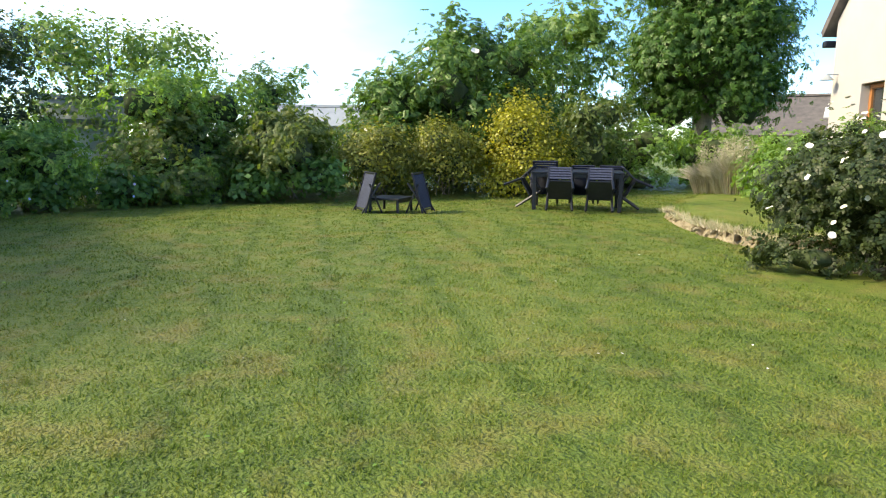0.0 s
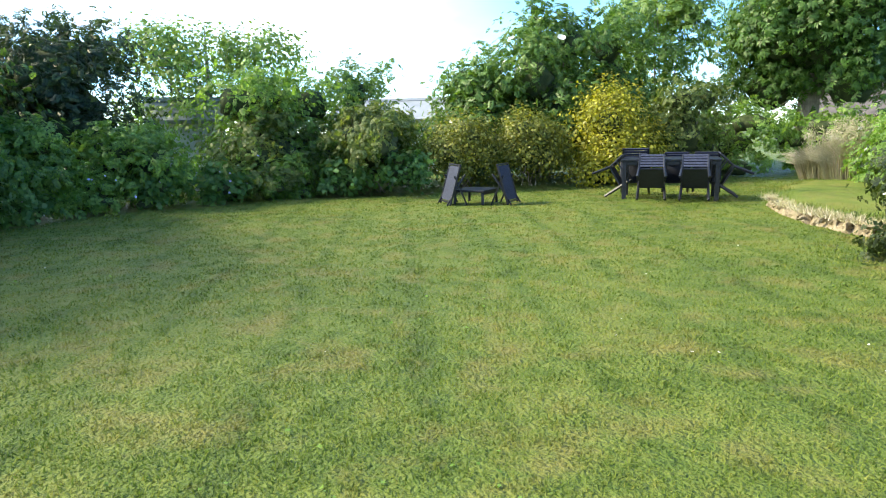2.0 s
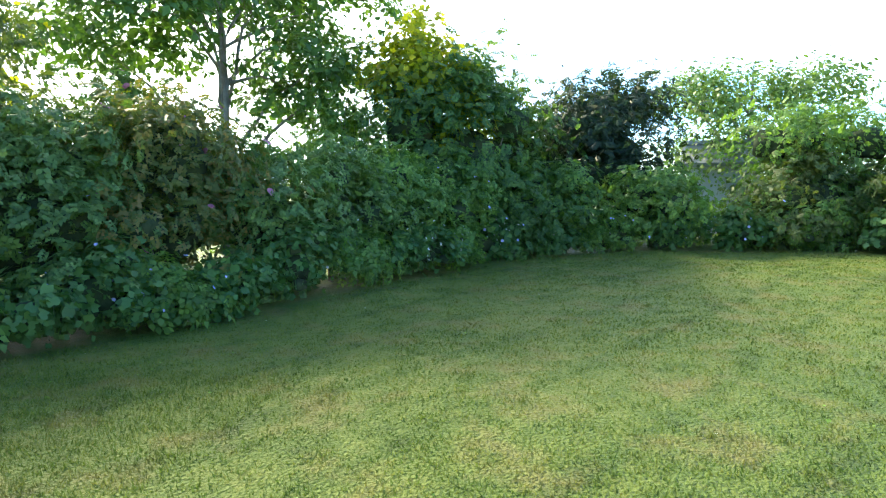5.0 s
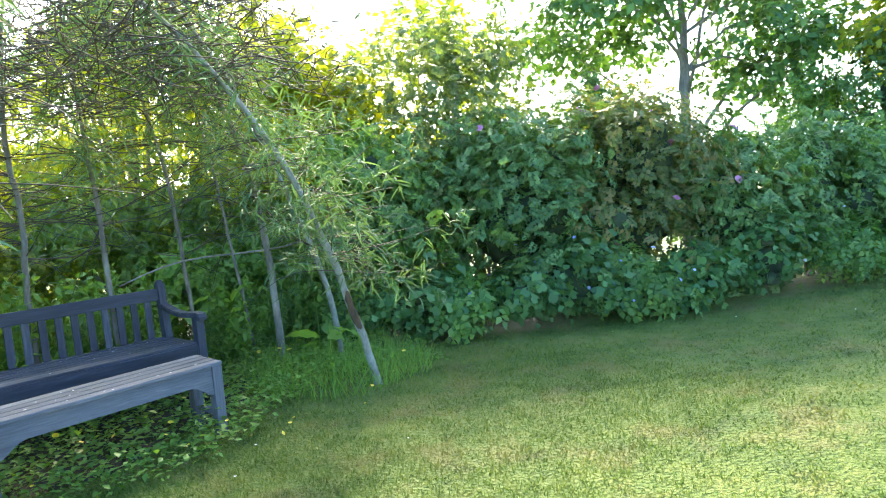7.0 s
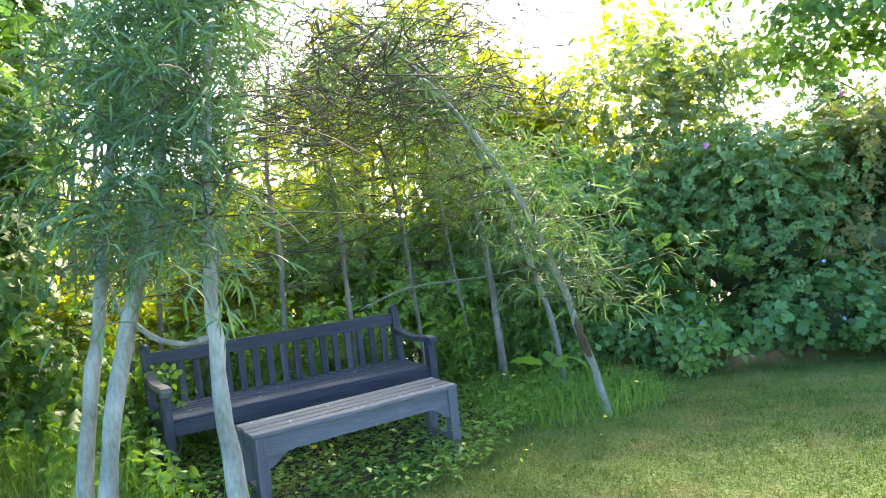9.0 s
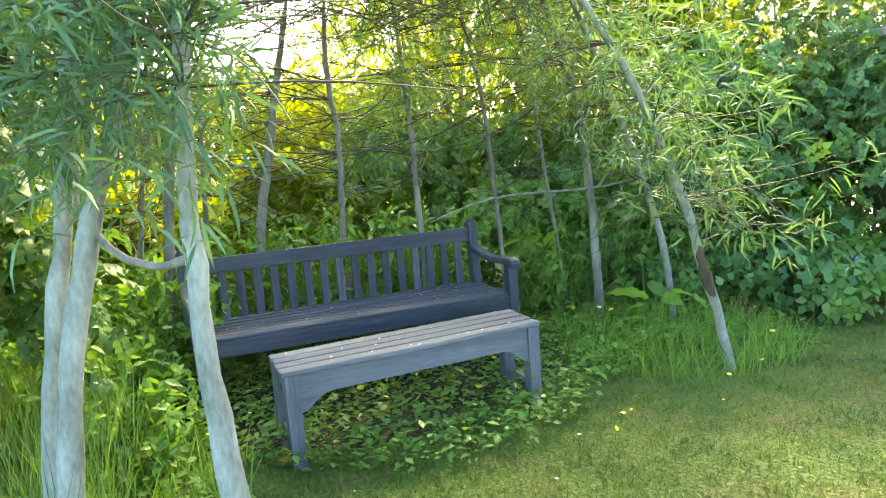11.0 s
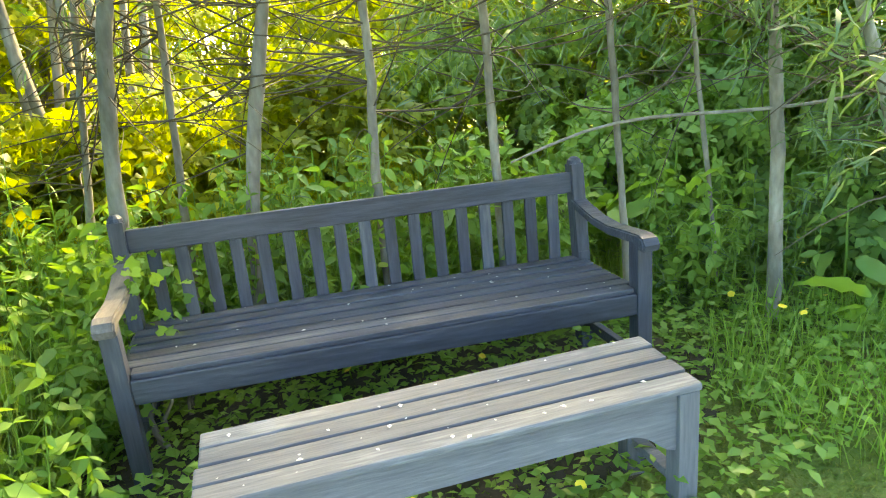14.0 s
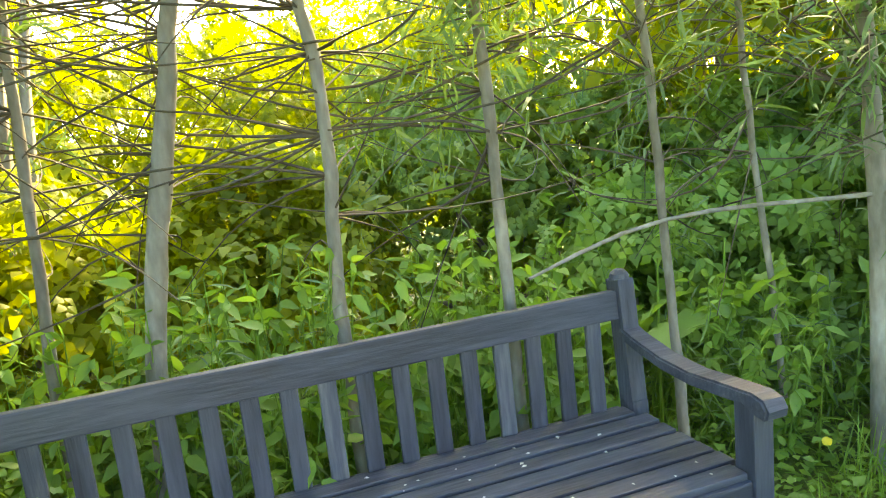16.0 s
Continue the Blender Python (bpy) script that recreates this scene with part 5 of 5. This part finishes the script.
# ---- house ----
def house():
    ob = thing("house", 1.85, -18.99, 0, 126, "cream rendered house with a gable and a timber door", "house")
    t = 0.3
    # front gable wall along +x of the house, with a door opening and an upper window
    def slab(name, x0, x1, z0, z1, mat=M_RENDER):
        return block(name, x1 - x0, t, z1 - z0, pose((x0 + x1) / 2, t / 2 - 0.3, (z0 + z1) / 2), mat, ob, 0.0)
    dx0, dx1, dz = 1.3, 2.15, 2.3
    slab("wall", 0.0, dx0, 0, 3.6)
    slab("wall", dx0, dx1, dz, 3.6)
    slab("wall", dx1, 9.0, 0, 3.6)
    bm = bmesh.new()
    prof = [(0, 3.6), (9.0, 3.6), (4.5, 7.1)]
    f = [bm.verts.new((x, 0.0, z)) for x, z in prof]
    b = [bm.verts.new((x, -0.3, z)) for x, z in prof]
    bm.faces.new(f)
    bm.faces.new(b[::-1])
    for i in range(3):
        bm.faces.new([f[i], f[(i + 1) % 3], b[(i + 1) % 3], b[i]])
    bmesh.ops.recalc_face_normals(bm, faces=bm.faces)
    part("gable", bm, M_RENDER, ob)
    block("side_wall", 0.3, 7.4, 3.6, pose(0.15, 3.7, 1.8), M_RENDER, ob, 0.0)
    for sx, x0 in ((1, 4.5), (-1, 4.5)):
        bm = bmesh.new()
        a = math.atan2(4.1, 4.5)
        ln = math.hypot(4.9, 4.46)
        box(bm, ln, 8.0, 0.16, pose(4.5 - sx * 2.42, 3.55, 7.82 - 2.2, 0, -sx * math.degrees(a), 0), 0.01)
        part("roof", bm, M_SLATEROOF, ob)
    block("gutter", 0.16, 8.0, 0.13, pose(-0.36, 3.6, 3.20), M_NAVY, ob, 0.03, "dark gutter at the eaves")
    door = new("door", None)
    door.parent = ob
    for nm, sx, sz, px, pz in (("door_frame", 0.09, dz, dx0 + 0.045, dz / 2), ("door_frame", 0.09, dz, dx1 - 0.045, dz / 2), ("door_frame", 0.67, 0.09, 1.725, dz - 0.045), ("door_rail", 0.67, 0.12, 1.725, 0.9), ("door_rail", 0.67, 0.2, 1.725, 0.1)):
        block(nm, sx, 0.07, sz, pose(px, -0.12, pz), M_TIMBER, door, 0.008)
    block("pane", 0.65, 0.02, dz - 0.2, pose(1.725, -0.11, dz / 2), M_GLASS, door, 0.0)
    win = new("window", None)
    win.parent = ob
    block("pane", 1.16, 0.02, 0.86, pose(2.75, -0.312, 3.98), M_GLASS, win, 0.0)
    for nm, sx, sz, px, pz in (("frame", 1.2, 0.07, 2.75, 3.55), ("frame", 1.2, 0.07, 2.75, 4.43), ("frame", 0.07, 0.8, 2.19, 3.98), ("frame", 0.07, 0.8, 3.31, 3.98), ("frame", 0.06, 0.8, 2.75, 3.98)):
        block(nm, sx, 0.07, sz, pose(px, -0.32, pz), M_TIMBER, win, 0.006)
    # outdoor lamp on the corner
    lamp = new("wall_lamp", None)
    lamp.parent = ob
    bm = bmesh.new()
    bmesh.ops.create_cone(bm, cap_ends=True, segments=16, radius1=0.13, radius2=0.04, depth=0.10, matrix=Matrix.Translation((0.25, -0.50, 2.50)))
    part("shade", bm, M_STEEL, lamp)
    bm = bmesh.new()
    bar(bm, (0.25, -0.29, 2.56), (0.25, -0.51, 2.56), 0.03, 0.03)
    part("bracket", bm, M_STEEL, lamp)
    return ob


house()


def far_building(name, x, y, rz, w, d, h, rise, wall, roof, label, skylight=False):
    ob = thing(name, x, y, 0, rz, label, "building")
    block("wall", w, d, h, pose(0, 0, h / 2), wall, ob, 0.0)
    for s in (-1, 1):
        a = math.degrees(math.atan2(rise, d / 2))
        bm = bmesh.new()
        box(bm, w + 0.4, math.hypot(rise, d / 2) + 0.3, 0.1, pose(0, s * d / 4, h + rise / 2 + 0.03, -s * a, 0, 0), 0.01)
        rf = part("roof", bm, roof, ob)
        if skylight and s > 0:
            block("skylight", 1.1, 0.8, 0.08, pose(-1.0, s * d / 4, h + rise / 2 + 0.10, -s * a, 0, 0), M_SHED, rf, 0.01)
    return ob


far_building("far_house", 6.9, -34.5, 12, 7.0, 5.0, 1.5, 1.55, M_RENDER, M_SLATEROOF, "distant low house with a brown slate roof and skylight", True)
far_building("metal_shed", 16.5, -17.2, 40, 5.0, 3.0, 1.6, 0.6, M_SHED, M_STEEL, "grey sheet-roofed shed behind the hedge")
far_building("metal_shed", 14.4, -9.0, 75, 1.5, 1.5, 1.6, 0.4, M_SHED, M_STEEL, "grey shed with a white wall seen through the hedge")


# ---- terrace furniture ----
def lounger(x, y, rz, label):
    """A folded reclining chair that stands on its end."""
    ob = thing("reclining_chair", x, y, 0, rz, label, "chair", "reclining chairs")
    lean = 16
    m = pose(0, 0, 0.03, -lean)
    bm = bmesh.new()
    box(bm, 0.48, 0.018, 0.60, m @ pose(0, 0, 0.345), 0.008)
    part("sling", bm, M_SLING, ob, "grey-blue mesh sling")
    for sx in (-0.27, 0.27):
        bm = bmesh.new()
        box(bm, 0.028, 0.034, 0.71, m @ pose(sx, 0, 0.33), 0.012)
        part("side_tube", bm, M_NAVY, ob)
        bm = bmesh.new()
        bar(bm, (sx * 0.92, 0.08, 0.50), (sx * 0.92, 0.30, 0.0), 0.026, 0.026)
        part("leg", bm, M_NAVY, ob)
        bm = bmesh.new()
        bar(bm, (sx * 0.92, 0.24, 0.48), (sx * 0.92, -0.06, 0.0), 0.024, 0.024)
        part("leg", bm, M_NAVY, ob)
        bm = bmesh.new()
        box(bm, 0.045, 0.30, 0.03, m @ pose(sx, 0.07, 0.40, 70), 0.01)
        part("armrest", bm, M_NAVY, ob)
    for z in (0.02, 0.67):
        bm = bmesh.new()
        box(bm, 0.54, 0.03, 0.03, m @ pose(0, 0, z), 0.01)
        part("cross_tube", bm, M_NAVY, ob)
    return ob


lounger(7.13, -10.94, -200, "folded grey-blue reclining chair standing on the lawn")
lounger(6.34, -11.78, -62, "folded grey-blue reclining chair standing beside a low table")


def coffee_table():
    ob = thing("coffee_table", 6.88, -11.41, 0, 22, "low dark square garden table on the lawn", "table")
    block("tabletop", 0.62, 0.62, 0.035, pose(0, 0, 0.235), M_NAVY, ob, 0.01)
    for sx in (-1, 1):
        block("apron", 0.02, 0.50, 0.045, pose(sx * 0.27, 0, 0.195), M_NAVY, ob)
        for sy in (-1, 1):
            bm = bmesh.new()
            bar(bm, (sx * 0.27, sy * 0.27, 0), (sx * 0.26, sy * 0.26, 0.22), 0.04, 0.04)
            part("leg", bm, M_NAVY, ob)
    return ob


coffee_table()


def garden_chair():
    """A stacking armchair; it stands upright, its front towards +y."""
    ob = thing("garden_chair", 0, 0, 0, 0, "dark plastic garden armchair tipped against the table", "chair", "chairs round the garden table")
    block("seat", 0.50, 0.48, 0.035, pose(0, 0.0, 0.43), M_NAVY, ob, 0.015)
    for sx in (-1, 1):
        for y0, y1, z1, nm in ((0.26, 0.22, 0.64, "front_leg"), (-0.30, -0.24, 0.44, "rear_leg")):
            bm = bmesh.new()
            bar(bm, (sx * 0.275, y0, 0), (sx * 0.25, y1, z1), 0.045, 0.05, 0.012)
            part(nm, bm, M_NAVY, ob)
        bm = bmesh.new()
        bar(bm, (sx * 0.25, -0.24, 0.42), (sx * 0.24, -0.34, 0.85), 0.045, 0.035, 0.012)
        part("back_post", bm, M_NAVY, ob)
        bm = bmesh.new()
        bar(bm, (sx * 0.265, -0.29, 0.65), (sx * 0.265, 0.25, 0.65), 0.06, 0.03, 0.012)
        part("armrest", bm, M_NAVY, ob)
    for k in range(5):
        z = 0.50 + 0.078 * k
        block("back_slat", 0.46, 0.02, 0.058, pose(0, -0.262 - 0.019 * k, z, 13), M_SLING, ob, 0.008)
    return ob


def dining_set():
    tx, ty, ang = 4.9, -14.2, 34
    ob = thing("garden_table", tx, ty, 0, ang, "large dark rectangular garden table with chairs tipped against it", "table")
    block("tabletop", 1.62, 0.92, 0.035, pose(0, 0, 0.69), M_NAVY, ob, 0.012)
    for sx in (-1, 1):
        block("apron", 0.02, 0.8, 0.07, pose(sx * 0.75, 0, 0.637), M_NAVY, ob)
        for sy in (-1, 1):
            block("leg", 0.07, 0.07, 0.672, pose(sx * 0.75, sy * 0.40, 0.336), M_NAVY, ob)
            if sx > 0:
                block("long_apron", 1.45, 0.02, 0.07, pose(0, sy * 0.42, 0.637), M_NAVY, ob)
    ch = garden_chair()
    base = pose(tx, ty, 0, 0, 0, ang)
    tip = Matrix.Translation((0, 0.27, 0)) @ pose(0, 0, 0, -60) @ Matrix.Translation((0, -0.27, 0))
    spots = [(0.60, -0.98, 0), (-0.10, -1.0, 2), (-0.66, -1.0, -3), (0.29, 1.0, 181), (-0.37, 1.02, 177), (-1.34, 0.0, -90), (1.30, 0.05, 84)]
    first = True
    for x, y, rz in spots:
        m = base @ pose(x, y, 0.0, 0, 0, rz) @ tip @ Matrix.Diagonal((0.9, 0.9, 0.86, 1))
        if first:
            ch.matrix_world = m
            first = False
        else:
            copy_thing(ch, m)


dining_set()


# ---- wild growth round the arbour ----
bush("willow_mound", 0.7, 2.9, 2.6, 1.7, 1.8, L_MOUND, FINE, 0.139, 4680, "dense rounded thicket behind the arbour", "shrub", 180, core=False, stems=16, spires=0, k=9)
SUNLIT = "sunlit yellow-green shrub behind the arbour"
for k, (x, y, w, h, n) in enumerate([(-3.4, 3.8, 2.8, 3.3, 9000), (-1.7, 5.2, 3.2, 2.4, 5500), (-0.1, 5.8, 3.2, 2.5, 5500), (-4.3, 5.4, 3.0, 4.8, 6000), (-3.3, 7.2, 2.8, 5.0, 5000), (1.6, 5.6, 3.0, 3.9, 7000), (3.4, 4.2, 2.6, 2.3, 5000), (1.0, 3.7, 2.3, 4.2, 6500), (2.4, 3.5, 2.2, 4.5, 7500)]):
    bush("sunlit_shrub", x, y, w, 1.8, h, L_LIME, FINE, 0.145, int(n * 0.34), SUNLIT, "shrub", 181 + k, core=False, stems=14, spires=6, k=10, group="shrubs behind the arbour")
for k, (x, y, w, h, n) in enumerate([(-3.6, 4.6, 2.4, 2.3, 1700), (-2.3, 4.1, 1.9, 1.9, 1500), (-0.7, 4.4, 2.0, 2.1, 1600), (-1.4, 7.2, 3.2, 2.4, 1800), (0.6, 6.6, 2.6, 2.6, 1500), (-4.6, 3.4, 2.2, 2.6, 1700)]):
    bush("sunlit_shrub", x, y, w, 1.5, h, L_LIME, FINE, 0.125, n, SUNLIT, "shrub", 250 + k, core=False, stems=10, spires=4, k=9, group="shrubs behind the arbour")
for k, (x, y, w, h) in enumerate([(-3.2, 2.2, 1.6, 1.25), (-2.1, 2.4, 1.6, 1.1), (-1.0, 2.5, 1.6, 1.2), (2.0, 2.0, 1.5, 1.35)]):
    bush("bramble", x, y, w, 1.1, h, L_LIME if k < 3 else L_WEED, SPRIG, 0.13, 1700, "tangled bramble and weeds behind the arbour", "shrub", 210 + k, core=False, stems=8, spires=6, group="brambles behind the arbour")
for k, (x, y, w, h) in enumerate([(0.75, 1.55, 1.1, 0.95), (1.5, 1.25, 1.0, 1.05), (2.1, 0.75, 0.8, 1.0)]):
    bush("nettle", x, y, w, 0.8, h, L_WEED, SPRIG, 0.12, 1000, "tall green nettles behind the arbour poles", "weed", 220 + k, core=False, stems=12, spires=6, group="nettles behind the arbour")
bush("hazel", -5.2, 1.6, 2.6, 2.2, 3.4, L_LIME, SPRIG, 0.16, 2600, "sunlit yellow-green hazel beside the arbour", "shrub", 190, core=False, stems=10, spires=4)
bush("hazel", -2.5, 2.7, 2.6, 2.0, 4.4, L_SYC, FINE, 0.15, 2600, "tall green hazel standing behind the arbour", "shrub", 193, core=False, stems=8, spires=4, z0=1.9)
bush("hazel", -3.9, 1.9, 2.4, 2.0, 4.2, L_SYC, FINE, 0.15, 2400, "tall green hazel standing beside the arbour", "shrub", 194, core=False, stems=8, spires=4, z0=1.6)
bush("leafy_shrub", -2.95, -0.3, 1.2, 1.15, 3.0, L_SYC, FINE, 0.144, 3744, "tall green elder beside the arbour", "shrub", 191, k=10, spires=3, core=False, stems=8)
bush("leafy_shrub", -3.8, -0.6, 1.6, 1.4, 2.9, L_SYC, FINE, 0.161, 3024, "green elder beside the arbour", "shrub", 192, k=8)


def weeds():
    """Nettles, docks and creeping plants round the poles, with buttercups and long grass."""
    r = np.random.default_rng(31)
    for k in range(58):
        a = r.uniform(0, 1)
        x, y = -3.0 + 4.6 * a, 0.95 + r.uniform(0, 0.9) - 0.25 * math.sin(a * 3.1)
        h = r.uniform(0.45, 0.95)
        if k > 45:
            x, y, h = -2.75 + 0.65 * a, r.uniform(-0.5, 0.7), r.uniform(0.3, 0.6)
        ob = thing("nettle", x, y, 0, r.uniform(0, 360), "green nettle stand round the bench", "weed", "weeds behind the bench")
        ps, os_, paths = [], [], []
        for _ in range(13):
            b = np.array([*r.normal(0, 0.14, 2), 0.0])
            t = b + np.array([*r.normal(0, 0.07, 2), h * r.uniform(0.7, 1.1)])
            paths.append([(*b, 0.004), (*((b + t) / 2), 0.003), (*t, 0.002)])
            for u in np.linspace(0.15, 1.0, 9):
                for s in range(3):
                    an = r.uniform(0, 6.283)
                    ps.append(b + (t - b) * u)
                    os_.append([math.cos(an), math.sin(an), 0.5])
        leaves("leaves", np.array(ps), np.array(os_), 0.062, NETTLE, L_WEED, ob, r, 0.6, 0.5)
        for q in paths:
            raw("stem", *tubes([q], 4), L_WEED, ob)
    n = 27000
    x, y = r.uniform(-3.2, 1.6, n), r.uniform(-2.2, 1.8, n)
    keep = (y > -0.75 + 0.35 * np.sin(x * 2)) | (x < -1.75 + 0.2 * np.sin(y * 3))
    x, y = x[keep], y[keep]
    p = np.stack([x, y, r.uniform(0.01, 0.09, len(x)) + 0.12 * r.uniform(0, 1, len(x)) ** 4], 1)
    tagged(leaves("ground_cover", p, np.tile([0, 0, 1.0], (len(p), 1)), 0.042, OVAL, L_WEED, None, r, 1.0, 0.1), "creeping green weeds under the benches", "plant", kind="stuff")
    n = 16000
    x, y = r.uniform(-3.4, 1.9, n), r.uniform(-1.9, 1.6, n)
    keep = ((x - 0.95) ** 2 + (y + 0.2) ** 2 < 0.55) | ((x + 2.6) ** 2 + (y + 0.9) ** 2 < 0.8) | (y > 0.75)
    x, y = x[keep], y[keep]
    tagged(blades("long_grass", x, y, r.uniform(0.1, 0.32, len(x)), np.full(len(x), 0.003), L_WEED, r, 0.4), "uncut long grass round the arbour poles", "grass", kind="stuff")
    n = 3400
    x, y = r.uniform(-3.5, -2.15, n), r.uniform(-1.5, 0.7, n)
    tagged(blades("meadow_grass", x, y, r.uniform(0.25, 0.62, n), np.full(n, 0.0028), L_PALE, r, 0.28), "tall pale meadow grass beside the arbour", "grass", kind="stuff")
    q = np.stack([r.uniform(-2.8, 1.5, 70), r.uniform(-1.4, 1.3, 70), r.uniform(0.06, 0.28, 70)], 1)
    tagged(leaves("buttercups", q, np.tile([0, 0, 1.0], (70, 1)), 0.024, FLOWER, M_YELLOW, None, r), "small yellow buttercups in the grass", "flower", kind="stuff")


weeds()


def weed_shoots():
    """Slender willow suckers and bedstraw standing among the nettles."""
    r = np.random.default_rng(91)
    for k in range(26):
        u = r.uniform(0, 1)
        x, y, h = -2.9 + 4.4 * u, 0.72 + r.uniform(0, 1.0), r.uniform(0.6, 1.25)
        if k % 4 == 3:
            x, y, h = r.uniform(0.5, 1.3), r.uniform(0.25, 0.9), r.uniform(0.4, 0.75)
        ob = thing("weed_shoot", x, y, 0, r.uniform(0, 360), "slender upright shoot with narrow green leaves", "weed", "shoots behind the bench")
        for _ in range(3):
            b = np.array([*r.normal(0, 0.05, 2), -0.01])
            tip = b + np.array([*r.normal(0, 0.14, 2), h * r.uniform(0.75, 1.1)])
            q = bend([(*b, 0.004), (*((b + tip) / 2 + r.normal(0, 0.025, 3)), 0.003), (*tip, 0.0015)], 8)
            raw("stem", *tubes([q], 4), L_WEED, ob)
            v = np.linspace(0.12, 1, 34)
            p = np.stack([np.interp(v * 7, np.arange(8), q[:, i]) for i in range(3)], 1)
            a = np.arange(34) * 2.4 + r.uniform(0, 6)
            w = np.stack([np.cos(a), np.sin(a), 0.75 - 0.9 * r.uniform(0, 1, 34)], 1)
            leaves("foliage", p, np.tile([0, 0, 0.8], (34, 1)), 0.082, WLEAF, L_WILLOW if k % 3 else L_WEED, ob, r, 0.5, 0.2, 0.25, w)


weed_shoots()


def bare_soil():
    """Trodden earth under the two benches, ragged at its rim."""
    r = np.random.default_rng(61)
    k, rings = 72, (0.0, 0.35, 0.7, 0.9, 1.0)
    a = np.arange(k) * 2 * math.pi / k
    rag = 1 + 0.10 * np.sin(3 * a + 1) + 0.07 * np.sin(7 * a) + r.normal(0, 0.04, k)
    x = np.concatenate([-0.95 + 1.25 * q * np.cos(a) * rag for q in rings])
    y = np.concatenate([0.12 + 0.72 * q * np.sin(a) * rag for q in rings])
    z = height(x, y) + np.repeat([0.012, 0.012, 0.010, 0.006, -0.004], k) + r.normal(0, 0.0012, k * len(rings))
    i, j = np.meshgrid(np.arange(len(rings) - 1), np.arange(k), indexing="ij")
    p, q = i * k + j, i * k + (j + 1) % k
    t = np.concatenate([np.stack([p, p + k, q + k], -1).reshape(-1, 3), np.stack([p, q + k, q], -1).reshape(-1, 3)])
    tagged(raw("bare_soil", np.stack([x, y, z], 1), t, M_SOIL, None, True), "bare brown earth under the benches", "soil", kind="structure")


bare_soil()


def climber(x, y, h, seed):
    return bush("bindweed", x, y, 0.20, 0.18, h, L_WEED, LOBED, 0.034, 60, "bindweed climbing through the bench end", "weed", seed, core=False, k=4, stems=3, spires=1)


climber(-1.82, 0.28, 0.62, 300)
climber(-1.78, 0.55, 0.66, 301)


def docks():
    """Broad-leaved docks behind the bench and by the poles."""
    r = np.random.default_rng(77)
    for x, y, h, n in ((-1.15, 1.05, 0.95, 12), (-0.55, 1.15, 0.9, 10), (0.35, 1.0, 0.75, 10), (0.62, 0.95, 0.8, 10), (1.25, 0.5, 0.5, 9), (0.95, -0.1, 0.42, 8), (-2.35, 0.6, 0.5, 10)):
        ob = thing("dock", x, y, 0, r.uniform(0, 360), "broad-leaved dock with large green leaves", "weed", "docks round the arbour")
        for k in range(n):
            a, u = r.uniform(0, 6.283), r.uniform(0.35, 1.0)
            p = np.array([[math.cos(a) * 0.10, math.sin(a) * 0.10, h * u * 0.8]])
            o = np.array([[math.cos(a) * 0.6, math.sin(a) * 0.6, 0.8]])
            leaves("leaf", p, o, 0.20, DOCK, L_WEED, ob, r, 0.6, 0.0, 0.25, [[math.cos(a), math.sin(a), 0.5]])
        raw("stem", *tubes([[(0, 0, 0, 0.008), (0, 0.01, h * 0.5, 0.007), (0.01, 0, h, 0.004)]], 5), L_WEED, ob)


docks()
